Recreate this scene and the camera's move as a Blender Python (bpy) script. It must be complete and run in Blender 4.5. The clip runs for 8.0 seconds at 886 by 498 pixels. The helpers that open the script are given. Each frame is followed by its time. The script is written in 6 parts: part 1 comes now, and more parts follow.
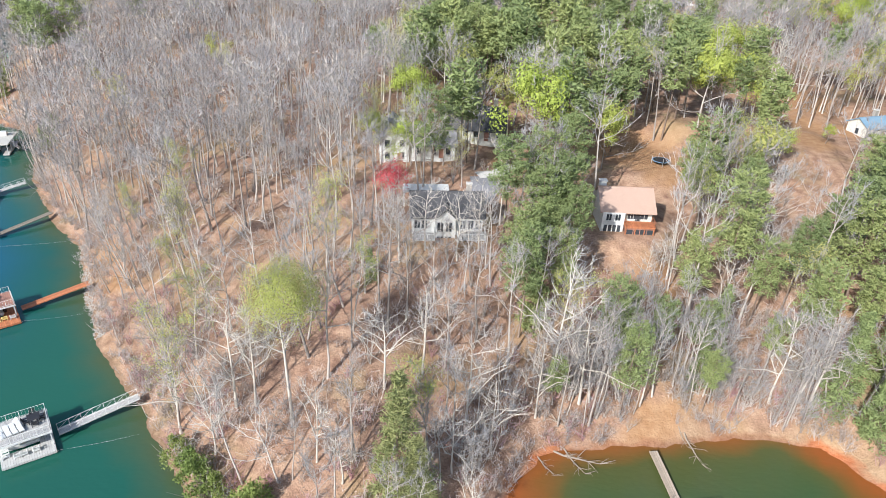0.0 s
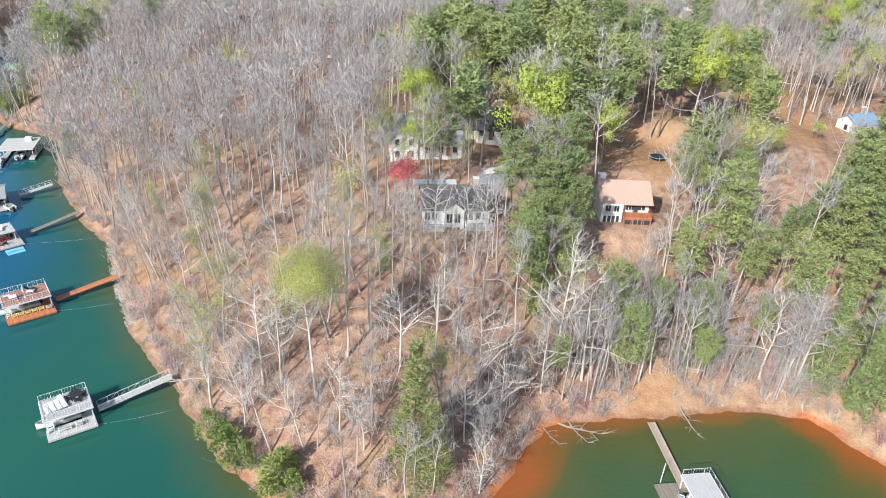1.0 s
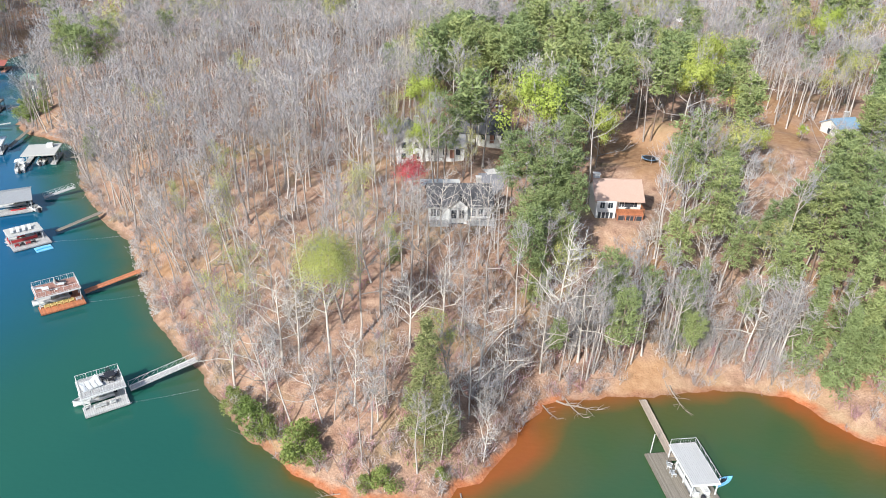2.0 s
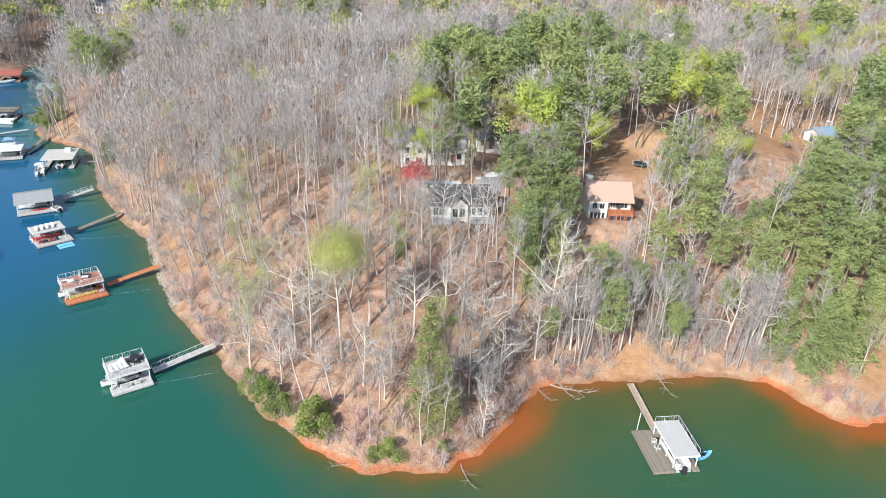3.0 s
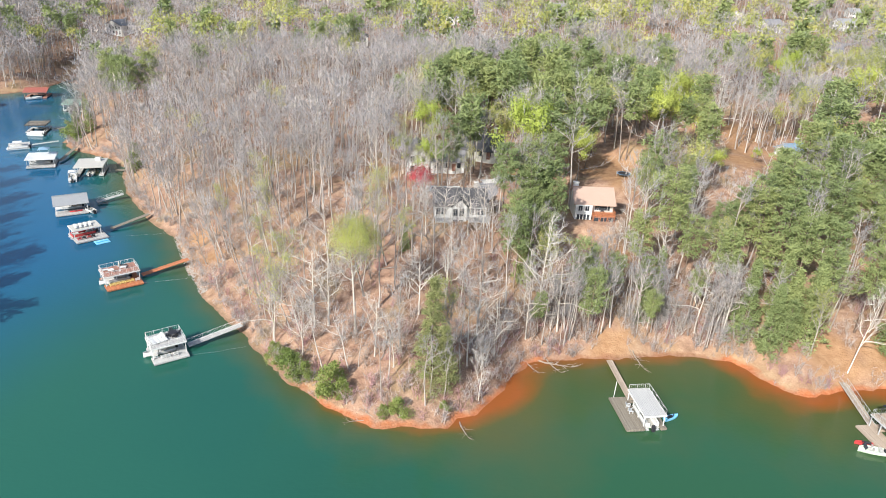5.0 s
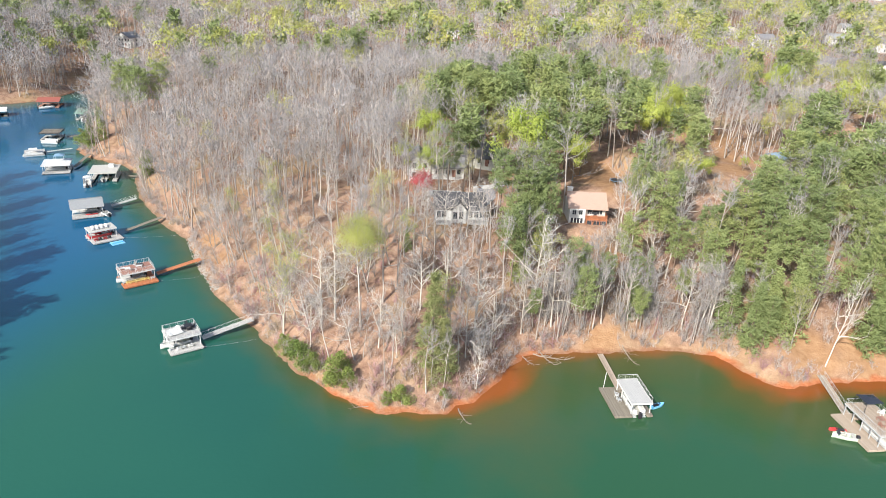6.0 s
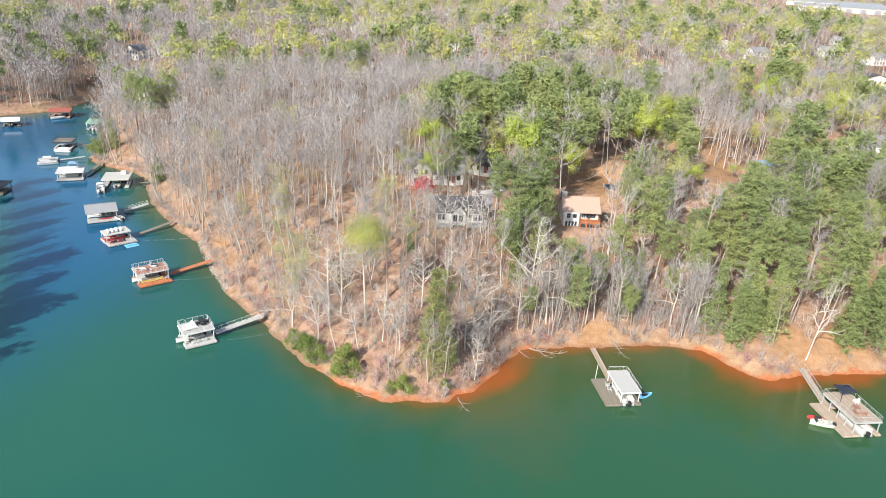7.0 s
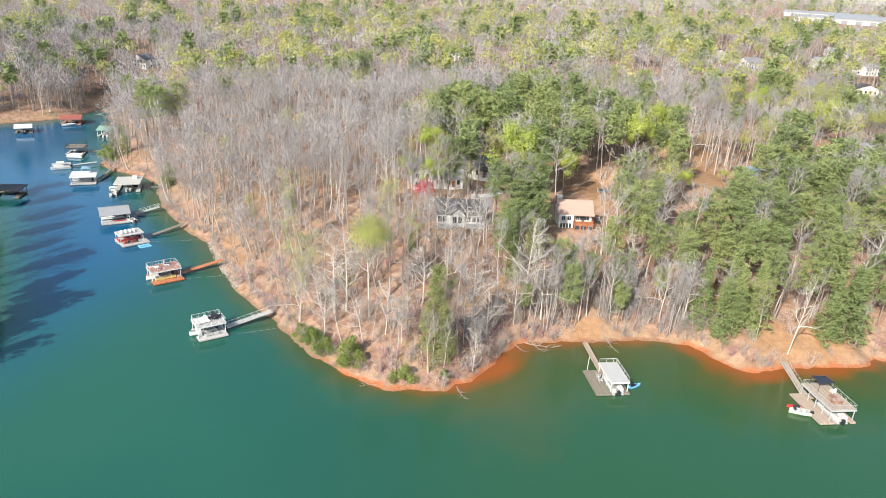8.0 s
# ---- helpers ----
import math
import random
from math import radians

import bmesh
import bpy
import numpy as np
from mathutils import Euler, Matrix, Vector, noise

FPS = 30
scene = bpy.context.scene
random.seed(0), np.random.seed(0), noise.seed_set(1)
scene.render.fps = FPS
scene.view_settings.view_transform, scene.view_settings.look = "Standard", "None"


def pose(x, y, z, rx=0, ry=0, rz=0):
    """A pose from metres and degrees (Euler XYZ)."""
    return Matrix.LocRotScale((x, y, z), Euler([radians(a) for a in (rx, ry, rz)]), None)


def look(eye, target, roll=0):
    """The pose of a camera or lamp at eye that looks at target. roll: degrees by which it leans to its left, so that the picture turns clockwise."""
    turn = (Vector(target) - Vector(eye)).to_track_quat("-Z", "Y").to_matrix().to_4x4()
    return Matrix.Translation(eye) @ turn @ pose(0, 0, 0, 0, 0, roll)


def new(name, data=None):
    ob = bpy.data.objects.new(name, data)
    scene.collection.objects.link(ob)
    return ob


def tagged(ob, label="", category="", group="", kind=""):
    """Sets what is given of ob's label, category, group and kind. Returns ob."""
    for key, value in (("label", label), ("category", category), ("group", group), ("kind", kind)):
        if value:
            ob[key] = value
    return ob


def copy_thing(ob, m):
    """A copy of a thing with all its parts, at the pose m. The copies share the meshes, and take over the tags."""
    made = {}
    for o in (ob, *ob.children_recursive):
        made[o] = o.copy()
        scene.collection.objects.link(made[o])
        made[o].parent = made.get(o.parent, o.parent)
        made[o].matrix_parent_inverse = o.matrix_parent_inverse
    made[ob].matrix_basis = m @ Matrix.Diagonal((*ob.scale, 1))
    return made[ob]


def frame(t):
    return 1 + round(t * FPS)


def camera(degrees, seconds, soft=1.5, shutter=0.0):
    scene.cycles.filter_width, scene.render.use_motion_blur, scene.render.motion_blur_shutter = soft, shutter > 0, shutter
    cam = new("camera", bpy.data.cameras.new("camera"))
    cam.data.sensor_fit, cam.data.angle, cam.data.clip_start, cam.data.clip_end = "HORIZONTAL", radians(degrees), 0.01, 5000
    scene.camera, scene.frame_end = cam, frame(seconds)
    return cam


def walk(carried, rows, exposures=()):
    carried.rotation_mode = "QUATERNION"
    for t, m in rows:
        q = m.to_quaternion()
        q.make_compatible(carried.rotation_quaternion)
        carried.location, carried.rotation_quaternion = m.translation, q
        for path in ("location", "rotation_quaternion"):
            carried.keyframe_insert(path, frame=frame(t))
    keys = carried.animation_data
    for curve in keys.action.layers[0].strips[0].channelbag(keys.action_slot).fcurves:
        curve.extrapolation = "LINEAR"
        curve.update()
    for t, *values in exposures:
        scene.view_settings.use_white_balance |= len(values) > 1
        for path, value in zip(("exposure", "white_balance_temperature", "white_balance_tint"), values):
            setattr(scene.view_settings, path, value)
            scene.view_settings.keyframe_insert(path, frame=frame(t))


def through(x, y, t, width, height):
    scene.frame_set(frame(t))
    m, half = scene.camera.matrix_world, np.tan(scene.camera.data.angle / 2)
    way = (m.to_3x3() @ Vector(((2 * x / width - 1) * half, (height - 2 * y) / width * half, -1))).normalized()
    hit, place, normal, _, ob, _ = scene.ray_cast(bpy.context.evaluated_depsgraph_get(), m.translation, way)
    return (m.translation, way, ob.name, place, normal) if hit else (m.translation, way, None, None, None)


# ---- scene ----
cam = camera(65.0, 8.0, 0.95)
PATH = [
    (0, (-0.106, 3.018, 70.365), (-0.132, 4.767, 69.397), 2.9),
    (0.5, (-0.489, -0.95, 70.699), (-0.521, 0.806, 69.742), 2.5),
    (1, (-0.933, -4.994, 71.126), (-0.969, -3.233, 70.177), 2.2),
    (1.5, (-1.302, -9.358, 71.575), (-1.339, -7.591, 70.639), 2.0),
    (2.8, (-1.843, -21.411, 72.866), (-1.879, -19.621, 71.976), 2.2),
    (3, (-1.885, -23.185, 72.955), (-1.92, -21.391, 72.071), 2.3),
    (3.5, (-1.96, -27.684, 73.305), (-1.995, -25.882, 72.438), 2.4),
    (4, (-1.977, -32.154, 73.658), (-2.013, -30.344, 72.807), 2.6),
    (4.5, (-2.035, -36.501, 73.953), (-2.069, -34.684, 73.118), 2.7),
    (6, (-1.704, -49.377, 75.168), (-1.74, -47.538, 74.381), 3.0),
    (6.5, (-1.575, -53.56, 75.513), (-1.613, -51.715, 74.744), 3.0),
    (7, (-1.521, -57.844, 75.922), (-1.559, -55.993, 75.167), 3.0),
    (7.5, (-1.326, -62.006, 76.387), (-1.365, -60.15, 75.643), 3.0),
    (8, (-1.124, -66.229, 76.855), (-1.165, -64.368, 76.124), 3.1),
]
# the clip's camera opens a little and warms its picture on the way
EXPOSURES = [(0, 0.57, 6300, 10), (3.5, 0.63, 6430, 10), (7, 0.68, 6780, 10), (8, 0.68, 6800, 10)]
walk(cam, [(t, look(eye, target, roll)) for t, eye, target, roll in PATH], EXPOSURES)

# ---- light ----
SUN_EL, SUN_AZ = 33.0, 211.0  # degrees; azimuth clockwise from +y
world = bpy.data.worlds.new("world")
scene.world = world
world.use_nodes = True
wn = world.node_tree
sky = wn.nodes.new("ShaderNodeTexSky")
sky.sky_type, sky.sun_disc = "NISHITA", False
sky.sun_elevation, sky.sun_rotation = radians(SUN_EL), radians(SUN_AZ)
wn.nodes["Background"].inputs[1].default_value = 0.15
wn.links.new(sky.outputs[0], wn.nodes["Background"].inputs[0])
sun_data = bpy.data.lights.new("sun", "SUN")
sun_data.energy, sun_data.angle, sun_data.color = 4.9, radians(0.6), (1.0, 0.965, 0.91)
sun = new("sun", sun_data)
az, el = radians(SUN_AZ), radians(SUN_EL)
sun.matrix_world = look((math.sin(az) * math.cos(el) * 300, math.cos(az) * math.cos(el) * 300, math.sin(el) * 300), (0, 0, 0))


# ---- materials ----
def material(name, rough=0.7, metal=0.0, spec=0.3):
    m = bpy.data.materials.new(name)
    m.use_nodes = True
    b = m.node_tree.nodes["Principled BSDF"]
    b.inputs["Roughness"].default_value, b.inputs["Metallic"].default_value = rough, metal
    b.inputs["Specular IOR Level"].default_value = spec
    return m, m.node_tree, b


def node(nt, kind, **inputs):
    n = nt.nodes.new(kind)
    for key, value in inputs.items():
        n.inputs[key].default_value = value
    return n


def noise_of(nt, scale, detail=4.0, vector=None):
    n = node(nt, "ShaderNodeTexNoise", Scale=scale, Detail=detail)
    if vector is not None:
        nt.links.new(vector, n.inputs["Vector"])
    return n.outputs["Fac"]


def ramp_of(nt, fac, stops):
    r = nt.nodes.new("ShaderNodeValToRGB")
    e = r.color_ramp.elements
    while len(e) < len(stops):
        e.new(0.5)
    for k, (p, c) in zip(e, stops):
        k.position, k.color = p, (*c, 1)
    nt.links.new(fac, r.inputs[0])
    return r.outputs[0]


def mix_of(nt, fac, a, b, blend="MIX"):
    n = nt.nodes.new("ShaderNodeMix")
    n.data_type, n.blend_type = "RGBA", blend
    for value, socket in ((fac, n.inputs[0]), (a, n.inputs[6]), (b, n.inputs[7])):
        if isinstance(value, (int, float)):
            socket.default_value = value
        elif isinstance(value, tuple):
            socket.default_value = (*value, 1)
        else:
            nt.links.new(value, socket)
    return n.outputs[2]


def maths(nt, op, a, b=0.0, clamp=False):
    n = nt.nodes.new("ShaderNodeMath")
    n.operation, n.use_clamp = op, clamp
    for value, socket in ((a, n.inputs[0]), (b, n.inputs[1])):
        if isinstance(value, (int, float)):
            socket.default_value = value
        else:
            nt.links.new(value, socket)
    return n.outputs[0]


def attr_of(nt, name):
    a = nt.nodes.new("ShaderNodeAttribute")
    a.attribute_name = name
    return a.outputs["Fac"]


def place_of(nt):
    return nt.nodes.new("ShaderNodeNewGeometry").outputs["Position"]


def bump_of(nt, height, b, strength, distance):
    n = node(nt, "ShaderNodeBump", Strength=strength, Distance=distance)
    nt.links.new(height, n.inputs["Height"])
    nt.links.new(n.outputs[0], b.inputs["Normal"])


def tone_of(nt):
    """One number a tree: from the object where it stands alone, from the mesh in the joined woods."""
    rnd = nt.nodes.new("ShaderNodeObjectInfo").outputs["Random"]
    return maths(nt, "FRACT", maths(nt, "ADD", attr_of(nt, "tone"), rnd))


def plain(name, colour, rough=0.6, metal=0.0, grain=6.0, spread=0.18, spec=0.3):
    """A painted, plastic, metal or wooden surface with grain and slow stains."""
    m, nt, b = material(name, rough, metal, spec)
    co = nt.nodes.new("ShaderNodeTexCoord").outputs["Object"]
    low = tuple(c * (1 - spread) for c in colour)
    high = tuple(min(1, c * (1 + spread * 0.6)) for c in colour)
    c1 = ramp_of(nt, noise_of(nt, grain, 5, co), [(0.3, low), (0.7, high)])
    c2 = mix_of(nt, maths(nt, "MULTIPLY", noise_of(nt, 0.5, 3, co), spread * 1.2), c1, tuple(c * 0.6 for c in colour))
    nt.links.new(c2, b.inputs["Base Color"])
    bump_of(nt, noise_of(nt, grain * 3, 3, co), b, 0.15, 0.01)
    return m


def planks(name, colour, board=0.14, axis="X", spread=0.25):
    """Deck boards: narrow lines across one axis, each board of its own tone."""
    m, nt, b = material(name, 0.75)
    co = nt.nodes.new("ShaderNodeTexCoord").outputs["Object"]
    sep = nt.nodes.new("ShaderNodeSeparateXYZ")
    nt.links.new(co, sep.inputs[0])
    run = maths(nt, "DIVIDE", sep.outputs[axis], board)
    wn_ = nt.nodes.new("ShaderNodeTexWhiteNoise")
    wn_.noise_dimensions = "1D"
    nt.links.new(maths(nt, "FLOOR", run), wn_.inputs["W"])
    c1 = ramp_of(nt, wn_.outputs["Value"], [(0.0, tuple(c * (1 - spread) for c in colour)), (1.0, tuple(min(1, c * (1 + spread)) for c in colour))])
    gap = maths(nt, "LESS_THAN", maths(nt, "FRACT", run), 0.08)
    c2 = mix_of(nt, gap, c1, tuple(c * 0.25 for c in colour))
    c3 = mix_of(nt, maths(nt, "MULTIPLY", noise_of(nt, 1.3, 4, co), 0.5), c2, tuple(c * 0.55 for c in colour))
    nt.links.new(c3, b.inputs["Base Color"])
    return m


def leafy(name, stops, rough=0.75, through=0.35, tuft=0.0, own=0.28):
    """Foliage, twigs or needles: tone by the tree and by the single piece; tuft gives a needled grain."""
    m, nt, b = material(name, rough, 0.0, 0.15)
    island = nt.nodes.new("ShaderNodeNewGeometry").outputs["Random Per Island"]
    fac = maths(nt, "ADD", maths(nt, "MULTIPLY", tone_of(nt), 1 - own), maths(nt, "MULTIPLY", island, own))
    col = ramp_of(nt, fac, stops)
    if tuft:
        pos_ = place_of(nt)
        grain = noise_of(nt, 5.0, 5, pos_)
        col = mix_of(nt, tuft, col, ramp_of(nt, grain, [(0.3, (0.68, 0.72, 0.72)), (0.7, (1.25, 1.22, 1.15))]), "MULTIPLY")
        bump_of(nt, grain, b, 0.8, 0.25)
    nt.links.new(col, b.inputs["Base Color"])
    if through:
        t = nt.nodes.new("ShaderNodeBsdfTranslucent")
        nt.links.new(col, t.inputs[0])
        mx = nt.nodes.new("ShaderNodeMixShader")
        mx.inputs[0].default_value = through
        nt.links.new(b.outputs[0], mx.inputs[1])
        nt.links.new(t.outputs[0], mx.inputs[2])
        nt.links.new(mx.outputs[0], nt.nodes["Material Output"].inputs[0])
    return m


def bark(name, stops, scale=3.0):
    m, nt, b = material(name, 0.9, 0.0, 0.1)
    co = nt.nodes.new("ShaderNodeTexCoord").outputs["Object"]
    fac = maths(nt, "ADD", maths(nt, "MULTIPLY", tone_of(nt), 0.6), maths(nt, "MULTIPLY", noise_of(nt, scale, 4, co), 0.4))
    nt.links.new(ramp_of(nt, fac, stops), b.inputs["Base Color"])
    return m


M = {}
M["bark"] = bark("pale_bark", [(0.0, (0.19, 0.165, 0.148)), (0.5, (0.36, 0.32, 0.288)), (1.0, (0.60, 0.55, 0.495))])
M["twig"] = leafy("bare_twigs", [(0.0, (0.22, 0.212, 0.218)), (0.5, (0.285, 0.275, 0.28)), (1.0, (0.37, 0.36, 0.367))], 0.9, 0.0)
M["white_bark"] = bark("white_bark", [(0.0, (0.42, 0.375, 0.325)), (1.0, (0.62, 0.575, 0.51))])
M["pine_bark"] = bark("pine_bark", [(0.0, (0.12, 0.085, 0.065)), (1.0, (0.28, 0.215, 0.17))])
M["needle"] = leafy("pine_needles", [(0.0, (0.185, 0.238, 0.105)), (0.5, (0.255, 0.308, 0.13)), (1.0, (0.335, 0.372, 0.15))], 0.6, 0.2, 0.5, 0.25)
M["cedar"] = leafy("cedar_needles", [(0.0, (0.24, 0.27, 0.115)), (1.0, (0.38, 0.375, 0.17))], 0.65, 0.25, 0.4, 0.6)
M["bud"] = leafy("spring_leaves", [(0.0, (0.31, 0.35, 0.11)), (0.5, (0.42, 0.435, 0.14)), (1.0, (0.53, 0.50, 0.19))], 0.6, 0.4)
M["lime"] = leafy("lime_leaves", [(0.0, (0.29, 0.37, 0.07)), (1.0, (0.42, 0.46, 0.115))], 0.6, 0.22)
M["red"] = leafy("red_leaves", [(0.0, (0.33, 0.045, 0.055)), (1.0, (0.52, 0.10, 0.115))], 0.6, 0.3)
M["orange_leaf"] = leafy("orange_leaves", [(0.0, (0.55, 0.16, 0.05)), (1.0, (0.70, 0.27, 0.10))], 0.6, 0.3)
M["shrub_leaf"] = leafy("shrub_leaves", [(0.0, (0.13, 0.19, 0.055)), (1.0, (0.28, 0.32, 0.095))], 0.6, 0.25)
M["brush"] = leafy("dry_brush", [(0.0, (0.24, 0.19, 0.165)), (1.0, (0.47, 0.41, 0.37))], 0.9, 0.0)
M["plum_brush"] = leafy("plum_brush", [(0.0, (0.27, 0.14, 0.15)), (1.0, (0.42, 0.27, 0.27))], 0.9, 0.0)

M["white"] = plain("white_paint", (0.64, 0.645, 0.63), 0.5)
M["cream"] = plain("cream_siding", (0.62, 0.61, 0.55), 0.7)
M["grey_metal"] = plain("galvanised_metal", (0.55, 0.57, 0.58), 0.45, 0.3)
M["dark_roof"] = plain("dark_shingles", (0.09, 0.09, 0.095), 0.9, 0, 9, 0.35)
M["grey_roof"] = plain("grey_shingles", (0.26, 0.26, 0.27), 0.9, 0, 9, 0.3)
M["pink_roof"] = plain("tan_pink_shingles", (0.45, 0.315, 0.25), 0.9, 0, 9, 0.2)
M["silver_roof"] = plain("silver_metal_roof", (0.36, 0.37, 0.37), 0.5, 0.2, 4, 0.2)
M["green_roof"] = plain("green_metal_roof", (0.22, 0.36, 0.28), 0.55)
M["red_roof"] = plain("red_metal_roof", (0.31, 0.10, 0.075), 0.6)
M["blue_roof"] = plain("blue_metal_roof", (0.20, 0.32, 0.43), 0.5)
M["black"] = plain("black_plastic", (0.03, 0.03, 0.035), 0.5)
M["canvas"] = plain("pale_canvas", (0.47, 0.46, 0.42), 0.85)
M["blue"] = plain("blue_plastic", (0.10, 0.42, 0.75), 0.4)
M["lightblue"] = plain("light_blue_plastic", (0.22, 0.55, 0.82), 0.4)
M["yellow"] = plain("pale_yellow_plastic", (0.80, 0.66, 0.26), 0.45)
M["red_paint"] = plain("red_paint", (0.50, 0.06, 0.06), 0.4)
M["orange_wood"] = planks("orange_stained_boards", (0.50, 0.19, 0.09))
M["rust_wood"] = planks("rust_brown_boards", (0.38, 0.20, 0.15))
M["grey_wood"] = planks("weathered_grey_boards", (0.245, 0.215, 0.17))
M["pale_wood"] = planks("pale_grey_boards", (0.46, 0.45, 0.43), 0.14, "X", 0.12)
M["white_deck"] = planks("white_deck_panels", (0.50, 0.495, 0.475), 0.3, "X", 0.05)
M["tan_wood"] = planks("tan_boards", (0.45, 0.365, 0.285))
M["glass"] = material("dark_window_glass", 0.08, 0.0, 0.6)[0]
M["glass"].node_tree.nodes["Principled BSDF"].inputs["Base Color"].default_value = (0.04, 0.05, 0.06, 1)
M["float"] = plain("dock_floats", (0.10, 0.10, 0.11), 0.7)
M["stone"] = plain("pale_shore_stone", (0.36, 0.335, 0.30), 0.9, 0, 5, 0.3)
M["concrete"] = plain("pale_concrete", (0.60, 0.58, 0.55), 0.9, 0, 3, 0.2)
M["asphalt"] = plain("grey_asphalt", (0.24, 0.24, 0.26), 0.9, 0, 5, 0.2)
M["driftwood"] = plain("driftwood", (0.33, 0.275, 0.22), 0.9, 0, 5, 0.25)
M["pale_green"] = plain("pale_green_paint", (0.55, 0.66, 0.52), 0.4)
M["car_dark"] = plain("dark_car_paint", (0.04, 0.045, 0.06), 0.25, 0.3, 5, 0.1, 0.6)

# ---- the plan: shorelines in metres ----
MAIN_SHORE = [(98, 76.5), (95.5, 77), (91.7, 73.2), (86.3, 72.3), (79.6, 71.4), (74.4, 70.6), (69.8, 68.8), (65.8, 68.2), (62, 68.5), (60, 70), (58.5, 72),
              (57, 75.5), (53.6, 78.3), (47, 79.4), (40.3, 78.8), (34.8, 77.6), (26.8, 76), (19, 75.2), (14.5, 73.4), (11.1, 70.5), (8.9, 65.3), (6.2, 60.6), (2.5, 56.3), (-1.6, 53),
              (-6, 51.8), (-10.6, 51.4), (-14.8, 52.2), (-18.6, 54.3), (-22.6, 56.8), (-29.5, 61.6), (-34, 66), (-38, 71), (-41.8, 76), (-45.5, 80), (-51.8, 87),
              (-57, 93.6), (-60.6, 98.8), (-65.7, 107), (-71.5, 117.3), (-75, 123.5)]
FAR_SHORE = [(-84, 131), (-91, 139.5), (-99.4, 150.2), (-107, 163), (-112, 175), (-121, 184), (-129.4, 188), (-139.3, 192.1), (-146, 201), (-149.6, 218), (-168, 259), (-190, 300), (-206, 330), (-214, 322),
             (-207, 309), (-200, 287), (-206, 274), (-218, 266), (-232, 252), (-262, 238), (-330, 230), (-520, 260), (-6000, 400), (-6000, 6000), (6000, 6000), (6000, 700), (500, 150), (240, 92), (150, 82), (118, 79)]
SHORES = [MAIN_SHORE + FAR_SHORE,
          [(-104, 5), (-103, 40), (-105, 58), (-109, 70), (-122, 92), (-138, 118), (-156, 145), (-180, 158), (-270, 176), (-430, 120), (-430, -60), (-140, -60)],
          [(-6000, -900), (-800, -820), (200, -900), (6000, -800), (6000, -6000), (-6000, -6000)]]


def shore_distance(x, y):
    """Metres inland (plus) or offshore (minus) of the nearest shore, for arrays."""
    out = np.full(x.shape, -1e9)
    for ring in SHORES:
        best, inside = np.full(x.shape, 1e9), np.zeros(x.shape, bool)
        for (ax, ay), (bx, by) in zip(ring, ring[1:] + ring[:1]):
            dx, dy = bx - ax, by - ay
            s = np.clip(((x - ax) * dx + (y - ay) * dy) / (dx * dx + dy * dy), 0, 1)
            best = np.minimum(best, np.hypot(x - ax - s * dx, y - ay - s * dy))
            if ay != by:
                inside ^= ((ay > y) != (by > y)) & (x < dx * (y - ay) / dy + ax)
        out = np.maximum(out, np.where(inside, best, -best))
    return out


def waves(x, y, size, seed):
    """Smooth uneven field of about -1 to 1 with features of that size, for arrays."""
    r = np.random.RandomState(seed)
    out = np.zeros(np.shape(x))
    for k in range(7):
        a, f, p = r.rand() * 6.283, (0.6 + 1.2 * r.rand()) / size * 6.283, r.rand() * 6.283
        out = out + np.sin((x * math.cos(a) + y * math.sin(a)) * f + p)
    return out / 3.2


def smooth(a, b, v):
    t = np.clip((v - a) / (b - a), 0, 1)
    return t * t * (3 - 2 * t)


PADS = [(-1, 112, 10, 15.6, 9), (31, 119, 7, 14.6, 7), (38, 146, 8, 16.6, 9), (7, 131, 6, 17.2, 8), (520, 1010, 190, 45, 150)]  # levelled ground: x, y, radius, height, blend


def ground_height(x, y):
    x, y = np.asarray(x, float), np.asarray(y, float)
    d = shore_distance(x, y)
    d = d + 0.55 * waves(x, y, 7, 3)
    land = 0.9 * (1 - np.exp(-np.maximum(d, 0) / 1.6)) + 16.0 * (1 - np.exp(-np.maximum(d - 1.0, 0) / 33.0)) + 0.036 * np.clip(d - 20, 0, 500)
    land = land + smooth(15, 90, d) * 2.2 * waves(x, y, 85, 5) + smooth(3, 30, d) * 0.5 * waves(x, y, 17, 6) + smooth(250, 800, d) * 7 * waves(x, y, 420, 8)
    z = np.where(d > 0, land, np.maximum(-4.0, d * 0.22))
    for px, py, r, h, blend in PADS:
        z = z + (h - z) * (1 - smooth(r, r + blend, np.hypot(x - px, y - py)))
    return z


def ground_at(x, y):
    return float(ground_height(np.array([x]), np.array([y]))[0])


# ---- mesh helpers ----
def raw_mesh(name, verts, tris, mats, index=None, tone=None):
    me = bpy.data.meshes.new(name)
    verts, tris = np.asarray(verts, np.float32), np.asarray(tris, np.int32)
    n = len(tris)
    me.vertices.add(len(verts))
    me.vertices.foreach_set("co", verts.ravel())
    me.loops.add(n * 3)
    me.loops.foreach_set("vertex_index", tris.ravel())
    me.polygons.add(n)
    me.polygons.foreach_set("loop_start", np.arange(0, n * 3, 3, dtype=np.int32))
    for m in mats:
        me.materials.append(m)
    if index is not None:
        me.polygons.foreach_set("material_index", np.asarray(index, np.int32))
    if tone is not None:
        me.attributes.new("tone", "FLOAT", "POINT").data.foreach_set("value", np.asarray(tone, np.float32))
    me.update(calc_edges=True)
    return me


